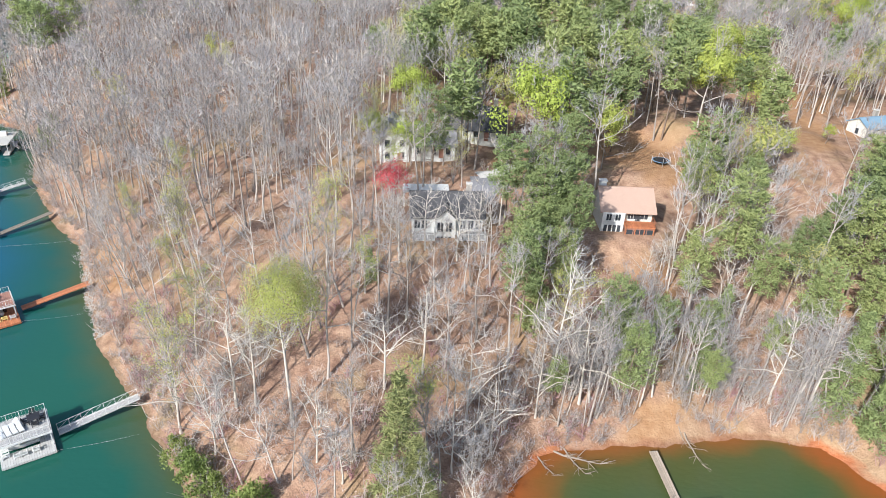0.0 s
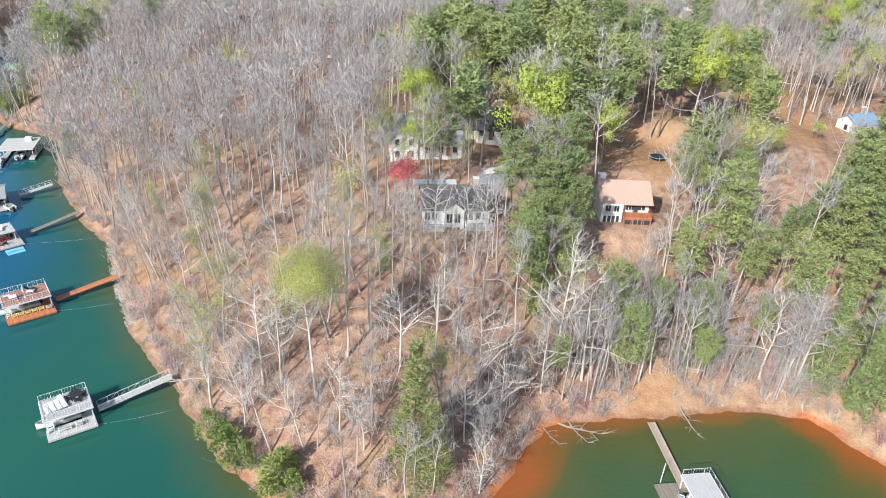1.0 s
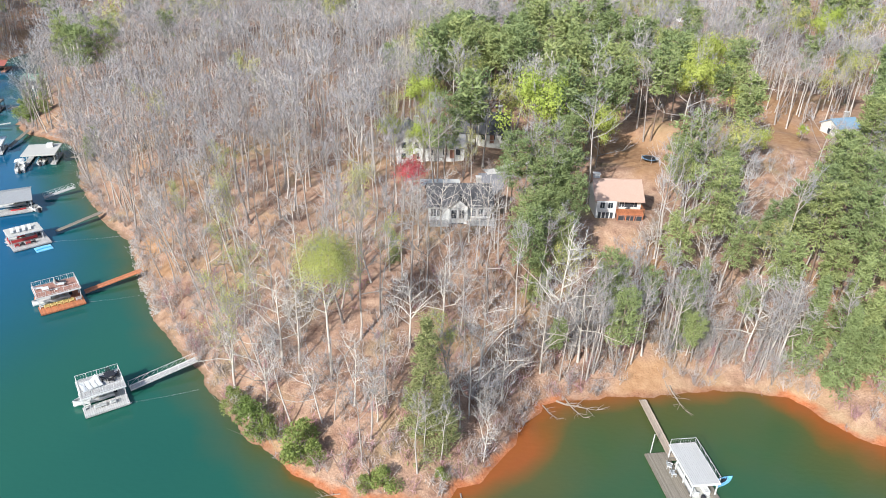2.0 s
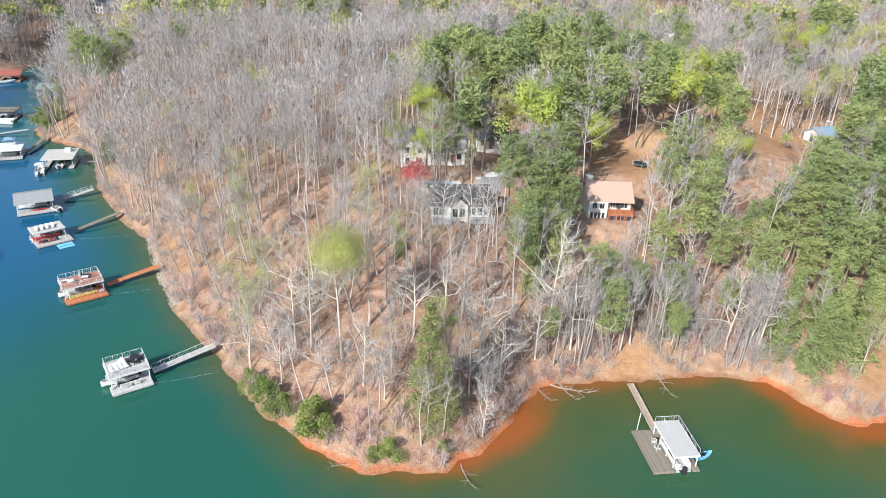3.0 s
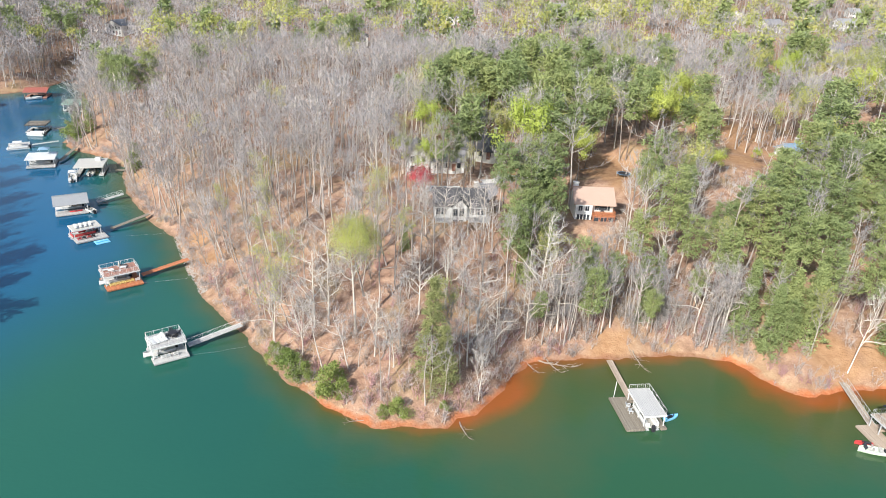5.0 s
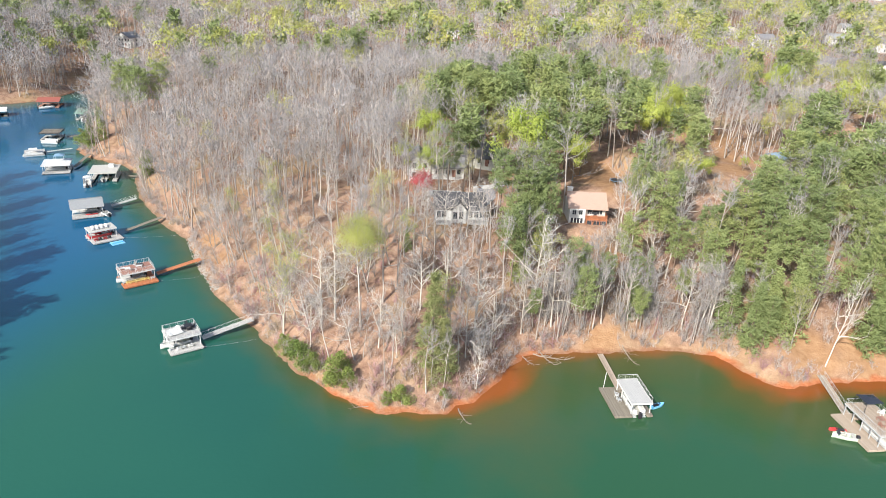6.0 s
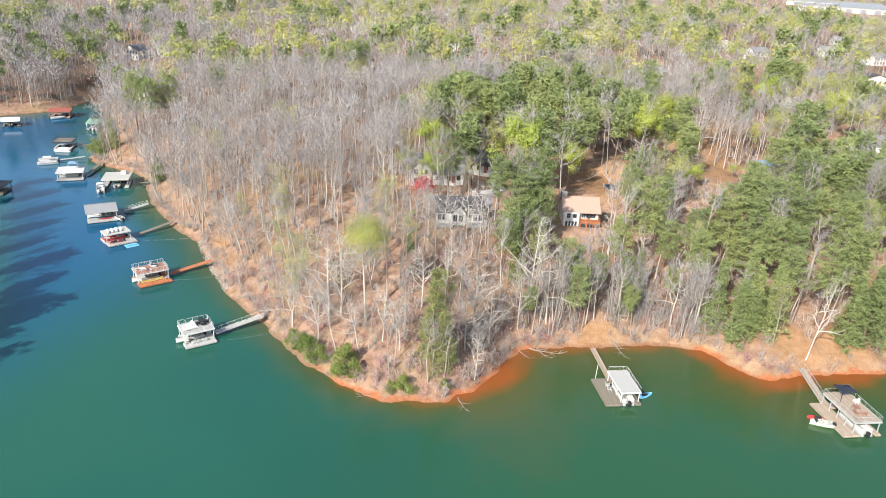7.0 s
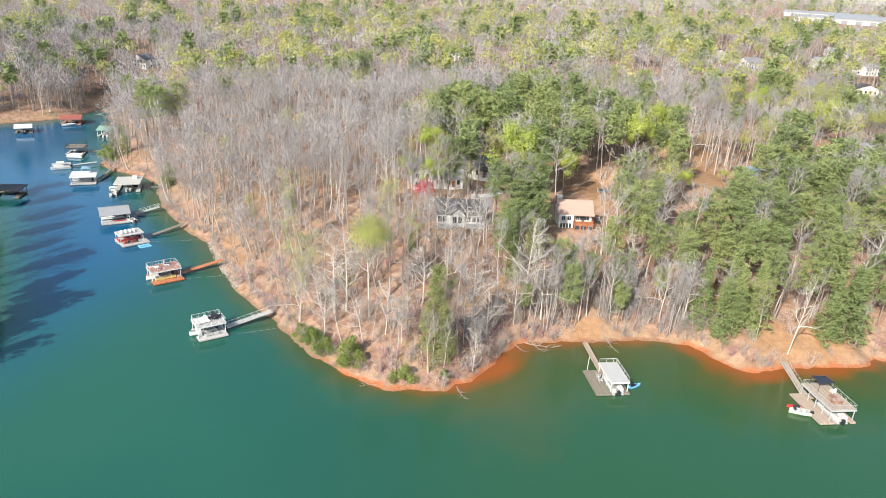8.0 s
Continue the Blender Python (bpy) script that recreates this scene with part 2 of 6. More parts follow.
class Shape:
    """Collects boxes, beams, tubes and slabs into one mesh."""

    def __init__(self):
        self.v, self.f = [], []

    def add(self, verts, faces):
        k = len(self.v)
        self.v += [tuple(p) for p in verts]
        self.f += [tuple(k + i for i in f) for f in faces]
        return self

    def box(self, x0, x1, y0, y1, z0, z1):
        v = [(x, y, z) for z in (z0, z1) for x, y in ((x0, y0), (x1, y0), (x1, y1), (x0, y1))]
        return self.add(v, [(3, 2, 1, 0), (4, 5, 6, 7), (0, 1, 5, 4), (1, 2, 6, 5), (2, 3, 7, 6), (3, 0, 4, 7)])

    def slab(self, x0, x1, y0, y1, z0, z1, edge=0.03):
        """A box with its upper edges taken off."""
        e = edge
        v = [(x0, y0, z0), (x1, y0, z0), (x1, y1, z0), (x0, y1, z0), (x0, y0, z1 - e), (x1, y0, z1 - e), (x1, y1, z1 - e), (x0, y1, z1 - e),
             (x0 + e, y0 + e, z1), (x1 - e, y0 + e, z1), (x1 - e, y1 - e, z1), (x0 + e, y1 - e, z1)]
        f = [(3, 2, 1, 0), (8, 9, 10, 11)]
        for a, b in ((0, 4), (4, 8)):
            f += [(a + i, a + (i + 1) % 4, b + (i + 1) % 4, b + i) for i in range(4)]
        return self.add(v, f)

    def tube(self, points, radii, n=6):
        pts = [Vector(p) for p in points]
        axis = (pts[-1] - pts[0]).normalized()
        side = axis.cross(Vector((0.31, 0.27, 0.91)) if abs(axis.z) < 0.8 else Vector((1, 0.1, 0))).normalized()
        up = axis.cross(side)
        v, f = [], []
        for p, r in zip(pts, radii):
            v += [p + side * (r * math.cos(6.2832 * i / n)) + up * (r * math.sin(6.2832 * i / n)) for i in range(n)]
        for k in range(len(pts) - 1):
            f += [(k * n + i, k * n + (i + 1) % n, (k + 1) * n + (i + 1) % n, (k + 1) * n + i) for i in range(n)]
        f += [tuple(range(n - 1, -1, -1)), tuple(range((len(pts) - 1) * n, len(pts) * n))]
        return self.add(v, f)

    def beam(self, p, q, w=0.08):
        return self.tube([p, q], [w * 0.62, w * 0.62], 4)

    def prism(self, outline, y0, y1):
        """An outline in x and z, drawn out along y."""
        n = len(outline)
        v = [(x, y, z) for y in (y0, y1) for x, z in outline]
        return self.add(v, [tuple(range(n)), tuple(range(2 * n - 1, n - 1, -1))] + [(i, i + n, (i + 1) % n + n, (i + 1) % n) for i in range(n)])

    def loft(self, rings):
        n = len(rings[0])
        f = [tuple(range(n - 1, -1, -1)), tuple(range((len(rings) - 1) * n, len(rings) * n))]
        for k in range(len(rings) - 1):
            f += [(k * n + i, k * n + (i + 1) % n, (k + 1) * n + (i + 1) % n, (k + 1) * n + i) for i in range(n)]
        return self.add([p for r in rings for p in r], f)

    def mesh(self, name, mat):
        me = bpy.data.meshes.new(name)
        me.from_pydata(self.v, [], self.f)
        me.materials.append(mat)
        me.update()
        return me


def thing(name, m, label, category, group=""):
    """An empty at a thing's base."""
    ob = new(name)
    ob.matrix_basis = m
    return tagged(ob, label, category, group)


def part(name, shape, mat, parent, label="", at=None):
    me = shape if isinstance(shape, bpy.types.Mesh) else shape.mesh(name, mat)
    ob = new(name, me)
    ob.parent = parent
    if at is not None:
        ob.matrix_basis = at
    return tagged(ob, label)


# ---- ground and water ----
def spread_axis(lo, fine0, fine1, hi, step, growth=1.16):
    mid = list(np.arange(fine0, fine1 + 0.01, step))
    left, right, s = [], [], step
    p = fine0
    while p > lo:
        s *= growth
        p -= s
        left.append(max(p, lo))
    s, p = step, fine1
    while p < hi:
        s *= growth
        p += s
        right.append(min(p, hi))
    return np.array(left[::-1] + mid + right)


def sheet(xs, ys):
    gx, gy = np.meshgrid(xs, ys)
    nx, ny = len(xs), len(ys)
    k = np.arange(nx * ny).reshape(ny, nx)
    a, b, c, d = k[:-1, :-1].ravel(), k[:-1, 1:].ravel(), k[1:, 1:].ravel(), k[1:, :-1].ravel()
    return gx.ravel(), gy.ravel(), np.concatenate([np.stack([a, b, c], 1), np.stack([a, c, d], 1)])


def float_attribute(me, name, values):
    me.attributes.new(name, "FLOAT", "POINT").data.foreach_set("value", np.asarray(values, np.float32))


# bare red soil and pale grass where the woods are open: x, y, radius
CLEARINGS = [(38, 150, 10), (43, 142, 8), (30, 78.5, 4.5), (72, 76, 7), (84, 77, 7), (36, 106, 4), (98, 168, 8), (88, 190, 13), (84, 172, 8), (80, 158, 7), (66, 98, 5), (-66, 116, 5), (-58, 106, 4), (12, 138, 6)]

m, nt, b = material("woodland_floor", 0.95, 0.0, 0.1)
pos = place_of(nt)
litter = ramp_of(nt, noise_of(nt, 0.55, 8, pos), [(0.25, (0.215, 0.125, 0.09)), (0.45, (0.34, 0.216, 0.152)), (0.62, (0.425, 0.287, 0.202)), (0.8, (0.50, 0.352, 0.255))])
fine = ramp_of(nt, noise_of(nt, 5.0, 6, pos), [(0.3, (0.5, 0.47, 0.46)), (0.75, (1.2, 1.19, 1.17))])
litter = mix_of(nt, 0.75, litter, fine, "MULTIPLY")
patch = ramp_of(nt, noise_of(nt, 0.06, 4, pos), [(0.52, (0, 0, 0)), (0.66, (1, 1, 1))])
litter = mix_of(nt, maths(nt, "MULTIPLY", patch, 0.55), litter, (0.38, 0.26, 0.135))
mossy = ramp_of(nt, noise_of(nt, 0.11, 4, pos), [(0.58, (0, 0, 0)), (0.72, (1, 1, 1))])
litter = mix_of(nt, maths(nt, "MULTIPLY", mossy, 0.35), litter, (0.22, 0.23, 0.10))
soil = ramp_of(nt, noise_of(nt, 0.8, 6, pos), [(0.3, (0.29, 0.16, 0.084)), (0.7, (0.385, 0.238, 0.134))])
litter = mix_of(nt, attr_of(nt, "soil"), litter, soil)
clay = ramp_of(nt, noise_of(nt, 1.6, 6, pos), [(0.3, (0.36, 0.105, 0.04)), (0.7, (0.46, 0.185, 0.085))])
sepz = nt.nodes.new("ShaderNodeSeparateXYZ")
nt.links.new(pos, sepz.inputs[0])
edge = maths(nt, "ADD", sepz.outputs["Z"], maths(nt, "MULTIPLY", maths(nt, "SUBTRACT", noise_of(nt, 0.35, 5, pos), 0.5), 1.6))
bank = nt.nodes.new("ShaderNodeMapRange")
bank.inputs["From Min"].default_value, bank.inputs["From Max"].default_value = 0.12, 0.55
bank.inputs["To Min"].default_value, bank.inputs["To Max"].default_value = 1.0, 0.0
nt.links.new(edge, bank.inputs["Value"])
muddy = ramp_of(nt, noise_of(nt, 1.6, 6, pos), [(0.3, (0.17, 0.105, 0.065)), (0.7, (0.26, 0.175, 0.115))])
clay = mix_of(nt, attr_of(nt, "clay"), muddy, clay)
nt.links.new(mix_of(nt, bank.outputs[0], litter, clay), b.inputs["Base Color"])
bump_of(nt, noise_of(nt, 2.5, 8, pos), b, 0.7, 0.25)
M["ground"] = m

gx, gy, tris = sheet(spread_axis(-6000, -135, 110, 6000, 1.5), spread_axis(-6000, 46, 190, 6000, 1.5))
gz = ground_height(gx, gy)
me = raw_mesh("ground", np.stack([gx, gy, gz], 1), tris, [M["ground"]])
soil_value = np.zeros(len(gx))
for cx, cy, r in CLEARINGS:
    soil_value = np.maximum(soil_value, 1 - smooth(r * 0.6, r * 1.25, np.hypot(gx - cx, gy - cy) + 1.6 * waves(gx, gy, 6, 11)))
float_attribute(me, "soil", soil_value)


def clay_along(x, y):
    """How red the bank is along the shore."""
    red = smooth(-34, -20, x) * smooth(22, 12, x) * 0.9 + smooth(48, 56, x) * smooth(125, 100, x) + 0.35 * smooth(10, 16, x) * smooth(56, 48, x)
    red = red + smooth(-118, -126, x) * smooth(170, 186, y) * 0.25
    return np.clip(red * (0.75 + 0.35 * waves(x, y, 14, 17)), 0, 1)


float_attribute(me, "clay", clay_along(gx, gy))
me.polygons.foreach_set("use_smooth", np.ones(len(tris), bool))
tagged(new("ground", me), "wooded hillside of reddish leaf litter with orange clay banks at the lake", "ground", kind="structure")

m, nt, b = material("lake_water", 0.06, 0.0, 0.5)
b.inputs["IOR"].default_value = 1.33
pos = place_of(nt)
silt = attr_of(nt, "silt")
body = ramp_of(nt, noise_of(nt, 0.012, 3, pos), [(0.35, (0.012, 0.080, 0.062)), (0.65, (0.018, 0.098, 0.067))])
body = mix_of(nt, attr_of(nt, "green"), body, (0.024, 0.086, 0.037))
# the sky's blue reflection, painted into the water's base colour
body = mix_of(nt, attr_of(nt, "deep"), body, (0.007, 0.085, 0.175))
silted = maths(nt, "ADD", silt, maths(nt, "MULTIPLY", maths(nt, "SUBTRACT", noise_of(nt, 0.09, 4, pos), 0.5), 0.35), True)
col = mix_of(nt, ramp_of(nt, silted, [(0.18, (0, 0, 0)), (0.75, (1, 1, 1))]), body, (0.085, 0.082, 0.026))
col = mix_of(nt, ramp_of(nt, silted, [(0.66, (0, 0, 0)), (1.0, (1, 1, 1))]), col, (0.25, 0.076, 0.02))
nt.links.new(col, b.inputs["Base Color"])
stretch = nt.nodes.new("ShaderNodeMapping")
stretch.inputs["Scale"].default_value = (0.8, 1.5, 1)
nt.links.new(pos, stretch.inputs[0])
bump_of(nt, noise_of(nt, 1.1, 5, stretch.outputs[0]), b, 0.25, 0.12)
M["water"] = m
wx, wy, tris = sheet(spread_axis(-6000, -110, 105, 6000, 1.6), spread_axis(-6000, 40, 130, 6000, 1.6))
me = raw_mesh("water", np.stack([wx, wy, 0 * wx], 1), tris, [m])
wd = -shore_distance(wx, wy)
cove = smooth(-8, 12, wx) * smooth(130, 60, wx)
reach = 6.0 + 0.8 * cove
near_bank = np.exp(-np.maximum(wd, 0) / reach)
float_attribute(me, "silt", np.clip(near_bank * (0.60 - 0.14 * smooth(14, 22, wx) * smooth(56, 48, wx) + 0.40 * np.clip(clay_along(wx, wy), 0, 1)) * smooth(-230, -80, wx) + 0.33 * cove * smooth(52, 4, wd), 0, 1))
float_attribute(me, "green", smooth(-45, 30, wx) * 0.85)
# where the painted sky reflection lies: offshore, growing toward the left inlet
float_attribute(me, "deep", smooth(-58, -112, wx - 0.25 * (wy - 90)) * smooth(3, 18, wd))
tagged(new("water", me), "calm green lake water, muddy orange along the clay banks", "water", kind="structure")

FAR_HOUSES = [(-206, 378, 25), (-268, 322, 20), (87, 300, 24), (185, 478, 28), (190, 428, 28), (250, 455, 28), (218, 333, 25), (148, 191, 15), (270, 432, 26), (-60, 330, 22), (-10, 420, 25), (60, 470, 26), (-90, 520, 26),
              (210, 610, 30), (300, 540, 28), (322, 420, 26), (20, 268, 18), (-150, 560, 28)]

# ---- houses ----
def window_part(house, x, y, z, w, h, face, mullions=1, mat=None):
    """A framed window on a wall that looks along face: 0 is -y, 1 is +x, 2 is +y, 3 is -x."""
    t = 0.09
    w2, rim = w / 2, []
    for d_ in (-0.06, 0.0):
        rim += [(-w2 - t, d_, -t), (w2 + t, d_, -t), (w2 + t, d_, h + t), (-w2 - t, d_, h + t), (-w2, d_, 0), (w2, d_, 0), (w2, d_, h), (-w2, d_, h)]
    faces = []
    for i in range(4):
        j = (i + 1) % 4
        faces += [(i, j, 4 + j, 4 + i), (8 + j, 8 + i, 12 + i, 12 + j), (j, i, 8 + i, 8 + j), (4 + i, 4 + j, 12 + j, 12 + i)]
    f = Shape().add(rim, faces)
    win = part("window", f, M["white"], house, "", pose(x, y, z, 0, 0, 90 * face))
    part("pane", Shape().box(-w / 2, w / 2, -0.025, 0.0, 0, h), M["glass"], win)
    for i in range(mullions):
        c = -w / 2 + w * (i + 1) / (mullions + 1)
        part("mullion", Shape().box(c - 0.03, c + 0.03, -0.05, -0.028, 0, h), M["white"], win)
    sill = Shape().slab(-w / 2 - 0.15, w / 2 + 0.15, -0.14, 0.0, -t - 0.06, -t, 0.02)
    part("sill", sill, M["white"], win)
    return win


def gable_roof(house, x0, x1, y0, y1, z, rise, mat, over=0.5, thick=0.18, along="x", label=""):
    s = Shape()
    a0, a1, b0, b1 = (x0, x1, y0, y1) if along == "x" else (y0, y1, x0, x1)
    c, half = (b0 + b1) / 2, (b1 - b0) / 2 + over
    drop = rise * over / ((b1 - b0) / 2)
    for sgn in (-1, 1):
        prof = [(c, z + rise), (c + sgn * half, z - drop), (c + sgn * half, z - drop + thick), (c, z + rise + thick)]
        v = [(a, p, q) if along == "x" else (p, a, q) for a in (a0 - over, a1 + over) for p, q in prof]
        s.add(v, [(0, 1, 2, 3), (7, 6, 5, 4), (0, 4, 5, 1), (1, 5, 6, 2), (2, 6, 7, 3), (3, 7, 4, 0)])
    roof = part("roof", s, mat, house, label)
    ridge = Shape()
    if along == "x":
        ridge.box(x0 - over, x1 + over, c - 0.12, c + 0.12, z + rise + thick - 0.04, z + rise + thick + 0.05)
    else:
        ridge.box(c - 0.12, c + 0.12, y0 - over, y1 + over, z + rise + thick - 0.04, z + rise + thick + 0.05)
    part("ridge_cap", ridge, mat, roof)
    return roof


def house_walls(house, x0, x1, y0, y1, z0, z1, rise, mat, along="x"):
    """Walls closed up to their gables, as one hollow-looking block with gable ends."""
    s = Shape()
    if along == "x":
        s.prism([(y0, z0), (y1, z0), (y1, z1), ((y0 + y1) / 2, z1 + rise), (y0, z1)], 0, 1)
        s.v = [(x0 + (x1 - x0) * y, x, z) for x, y, z in s.v]
    else:
        s.prism([(x0, z0), (x1, z0), (x1, z1), ((x0 + x1) / 2, z1 + rise), (x0, z1)], y0, y1)
    return part("wall", s, mat, house)


def chimney(house, x, y, z0, z1, mat, w=0.9):
    c = part("chimney", Shape().box(x - w / 2, x + w / 2, y - w * 0.4, y + w * 0.4, z0, z1), mat, house)
    part("chimney_cap", Shape().slab(x - w * 0.62, x + w * 0.62, y - w * 0.52, y + w * 0.52, z1, z1 + 0.15), M["concrete"], c)


def railing(parent, p, q, z, h=1.0, gap=0.45, mat=None, name="railing", at=None):
    """A rail between two plan points: posts, top and middle bars, thin balusters."""
    s, (px, py), (qx, qy) = Shape(), p, q
    ln = math.hypot(qx - px, qy - py)
    n = max(2, round(ln / gap))
    for i in range(n + 1):
        t = i / n
        x, y = px + (qx - px) * t, py + (qy - py) * t
        s.beam((x, y, z), (x, y, z + h), 0.055 if i % 4 == 0 or i == n else 0.014)
    s.beam((px, py, z + h), (qx, qy, z + h), 0.05)
    s.beam((px, py, z + 0.12), (qx, qy, z + 0.12), 0.035)
    return part(name, s, mat, parent, "", at)


def deck_part(house, x0, x1, y0, y1, z, base, mat, rail):
    d = part("deck", Shape().slab(x0, x1, y0, y1, z - 0.25, z), mat, house)
    for i in range(4):
        x = x0 + 0.15 + (x1 - x0 - 0.3) * i / 3
        part("deck_post", Shape().box(x - 0.08, x + 0.08, y0 + 0.08, y0 + 0.24, base, z - 0.25), rail, d)
    railing(d, (x0 + 0.05, y0 + 0.05), (x1 - 0.05, y0 + 0.05), z, 1.0, 0.3, rail)
    railing(d, (x0 + 0.05, y0 + 0.05), (x0 + 0.05, y1), z, 1.0, 0.3, rail)
    railing(d, (x1 - 0.05, y0 + 0.05), (x1 - 0.05, y1), z, 1.0, 0.3, rail)
    return d


def door_part(house, x, y, z, face, mat):
    d = part("door", Shape().slab(-0.5, 0.5, -0.07, 0, 0, 2.05), mat, house, "", pose(x, y, z, 0, 0, 90 * face))
    part("handle", Shape().tube([(0.38, -0.07, 1.0), (0.38, -0.13, 1.0)], [0.03, 0.03], 6), M["grey_metal"], d)


# white two-storey house with a dark roof and decks toward the lake
h = thing("house", pose(-0.8, 107.2, 13.6, 0, 0, 6), "white two-storey lake house with a dark shingle roof and decks", "house")
house_walls(h, -6.2, 5.6, 0, 8.5, -1.5, 5.4, 2.5, M["white"])
gable_roof(h, -6.2, 5.6, 0, 8.5, 5.4, 2.5, M["dark_roof"])
house_walls(h, -2.4, 1.0, -1.3, 3.0, -1.5, 5.6, 1.5, M["white"], "y")
gable_roof(h, -2.4, 1.0, -1.3, 3.0, 5.6, 1.5, M["dark_roof"], 0.35, 0.16, "y")
for x in (-5.4, -4.2, 2.2, 3.6, 4.9):
    window_part(h, x, -0.01, 3.1, 0.95, 1.5, 0)
for x in (-4.8, 2.6, 4.4):
    window_part(h, x, -0.01, 0.4, 1.3, 1.7, 0, 2)
for x in (-1.6, -0.2):
    window_part(h, x, -1.31, 3.2, 1.0, 1.7, 0)
    window_part(h, x, -1.31, 0.3, 1.0, 2.0, 0)
window_part(h, 5.61, 4.0, 3.1, 1.0, 1.4, 1)
window_part(h, -6.21, 4.0, 3.1, 1.0, 1.4, 3)
deck_part(h, 1.2, 6.0, -3.0, 0, 2.6, -2.5, M["pale_wood"], M["white"])
deck_part(h, -6.2, -2.5, -2.6, 0, 2.3, -2.5, M["pale_wood"], M["white"])
chimney(h, 3.6, 5.5, 5.8, 9.0, M["stone"])
s = thing("carport", pose(-5.5, 119.2, 15.9, 0, 0, 6), "flat white carport roof beside the drive", "carport")
part("roof", Shape().slab(-4.2, 4.2, -1.7, 1.7, 2.5, 2.75), M["white"], s)
for px in (-4, 4):
    for py in (-1.5, 1.5):
        part("post", Shape().box(px - 0.08, px + 0.08, py - 0.08, py + 0.08, -0.6, 2.5), M["white"], s)

# cream house with a tan-pink roof and an orange deck
h = thing("house", pose(30.5, 114.2, 13.4, 0, 0, 2), "cream house with a tan-pink shingle roof and orange deck", "house")
house_walls(h, -4.6, 4.6, 1.0, 8.6, -1.5, 4.7, 0.4, M["cream"])
gable_roof(h, -4.6, 4.6, 0.2, 8.6, 4.95, 2.7, M["pink_roof"], 0.4)
part("front_wing", Shape().box(-4.55, -0.6, -0.3, 1.2, -1.5, 4.85), M["white"], h, "white front wing")
part("gable_wall", Shape().prism([(0.2, 4.7), (8.6, 4.7), (4.4, 7.6)], 0, 1), M["cream"], h, "", Matrix(((0, 0.2, 0, -4.55), (1, 0, 0, 0), (0, 0, 1, 0), (0, 0, 0, 1))))
part("gable_wall", Shape().prism([(0.2, 4.7), (8.6, 4.7), (4.4, 7.6)], 0, 1), M["cream"], h, "", Matrix(((0, 0.2, 0, 4.35), (1, 0, 0, 0), (0, 0, 1, 0), (0, 0, 0, 1))))
for x in (-3.9, -3.1, -2.3, -1.5):
    window_part(h, x + 0.1, -0.31, 0.6, 0.6, 1.9, 0, 0)
for x in (-3.4, -1.8):
    window_part(h, x, -0.31, 3.4, 0.9, 1.2, 0)
window_part(h, 1.0, 0.99, 3.2, 1.5, 1.5, 0, 2)
window_part(h, 3.2, 0.99, 3.2, 1.3, 1.5, 0)
door_part(h, 2.1, 0.99, 2.8, 0, M["glass"])
deck_part(h, -0.5, 4.8, -1.4, 1.0, 2.75, -2.2, M["orange_wood"], M["orange_wood"])
part("screen_porch", Shape().box(-0.3, 4.6, -1.1, 0.98, -1.2, 2.45), M["rust_wood"], h)
for i in range(4):
    part("screen", Shape().box(-0.1 + 1.2 * i, 0.95 + 1.2 * i, -1.14, -1.08, 0.5, 2.1), M["glass"], h)
chimney(h, -4.0, 5.4, 5.0, 8.5, M["white"], 1.2)
st = thing("garden_steps", pose(34.2, 104.5, ground_at(34.2, 104.5), 0, 0, 0), "timber garden steps down the bank from the deck", "steps")
for i in range(6):
    part("step", Shape().slab(-0.8, 0.8, i * 0.75, i * 0.75 + 0.75, -0.4 + i * 0.17, 0.1 + i * 0.17), M["tan_wood"], st)

# trampoline on the red soil
tr = thing("trampoline", pose(43.0, 143.0, ground_at(43.0, 143.0)), "grey-blue round trampoline on the bare red soil", "trampoline")
ring = [(1.9 * math.cos(a * math.pi / 8), 1.9 * math.sin(a * math.pi / 8)) for a in range(16)]
part("mat", Shape().loft([[(x * 0.86, y * 0.86, 0.86) for x, y in ring], [(x * 0.86, y * 0.86, 0.9) for x, y in ring]]), M["black"], tr)
pad = Shape()
for (x, y), (u, w_) in zip(ring, ring[1:] + ring[:1]):
    pad.add([(x, y, 0.88), (u, w_, 0.88), (u * 0.84, w_ * 0.84, 0.92), (x * 0.84, y * 0.84, 0.92)], [(0, 1, 2, 3)])
part("pad", pad, M["blue_roof"], tr)
for x, y in ring[::4]:
    part("leg", Shape().tube([(x, y, -0.3), (x, y, 1.7)], [0.04, 0.04], 5), M["grey_metal"], tr)


def plain_house(x, y, z, turn, w, d, wall, roof, label, eave=5.2, rise=2.4, along="x", storeys=2, group="houses in the woods"):
    h = thing("house", pose(x, y, z, 0, 0, turn), label, "house", group)
    house_walls(h, -w / 2, w / 2, -d / 2, d / 2, -2.0, eave, rise, M[wall], along)
    gable_roof(h, -w / 2, w / 2, -d / 2, d / 2, eave, rise, M[roof], 0.5, 0.2, along)
    n = max(2, int(w / 2.4))
    for i in range(n):
        for k in range(storeys):
            window_part(h, -w / 2 + w * (i + 0.5) / n, -d / 2 - 0.01, 0.8 + 2.6 * k, 1.0, 1.4, 0, 0)
    for k in range(storeys):
        window_part(h, w / 2 + 0.01, 0, 0.8 + 2.6 * k, 1.0, 1.4, 1, 0)
        window_part(h, -w / 2 - 0.01, 0, 0.8 + 2.6 * k, 1.0, 1.4, 3, 0)
    door_part(h, w * 0.18, -d / 2 - 0.02, 0.0, 0, M["rust_wood"])
    chimney(h, w * 0.3, d * 0.2, eave, eave + rise + 1.3, M["stone"])
    return h


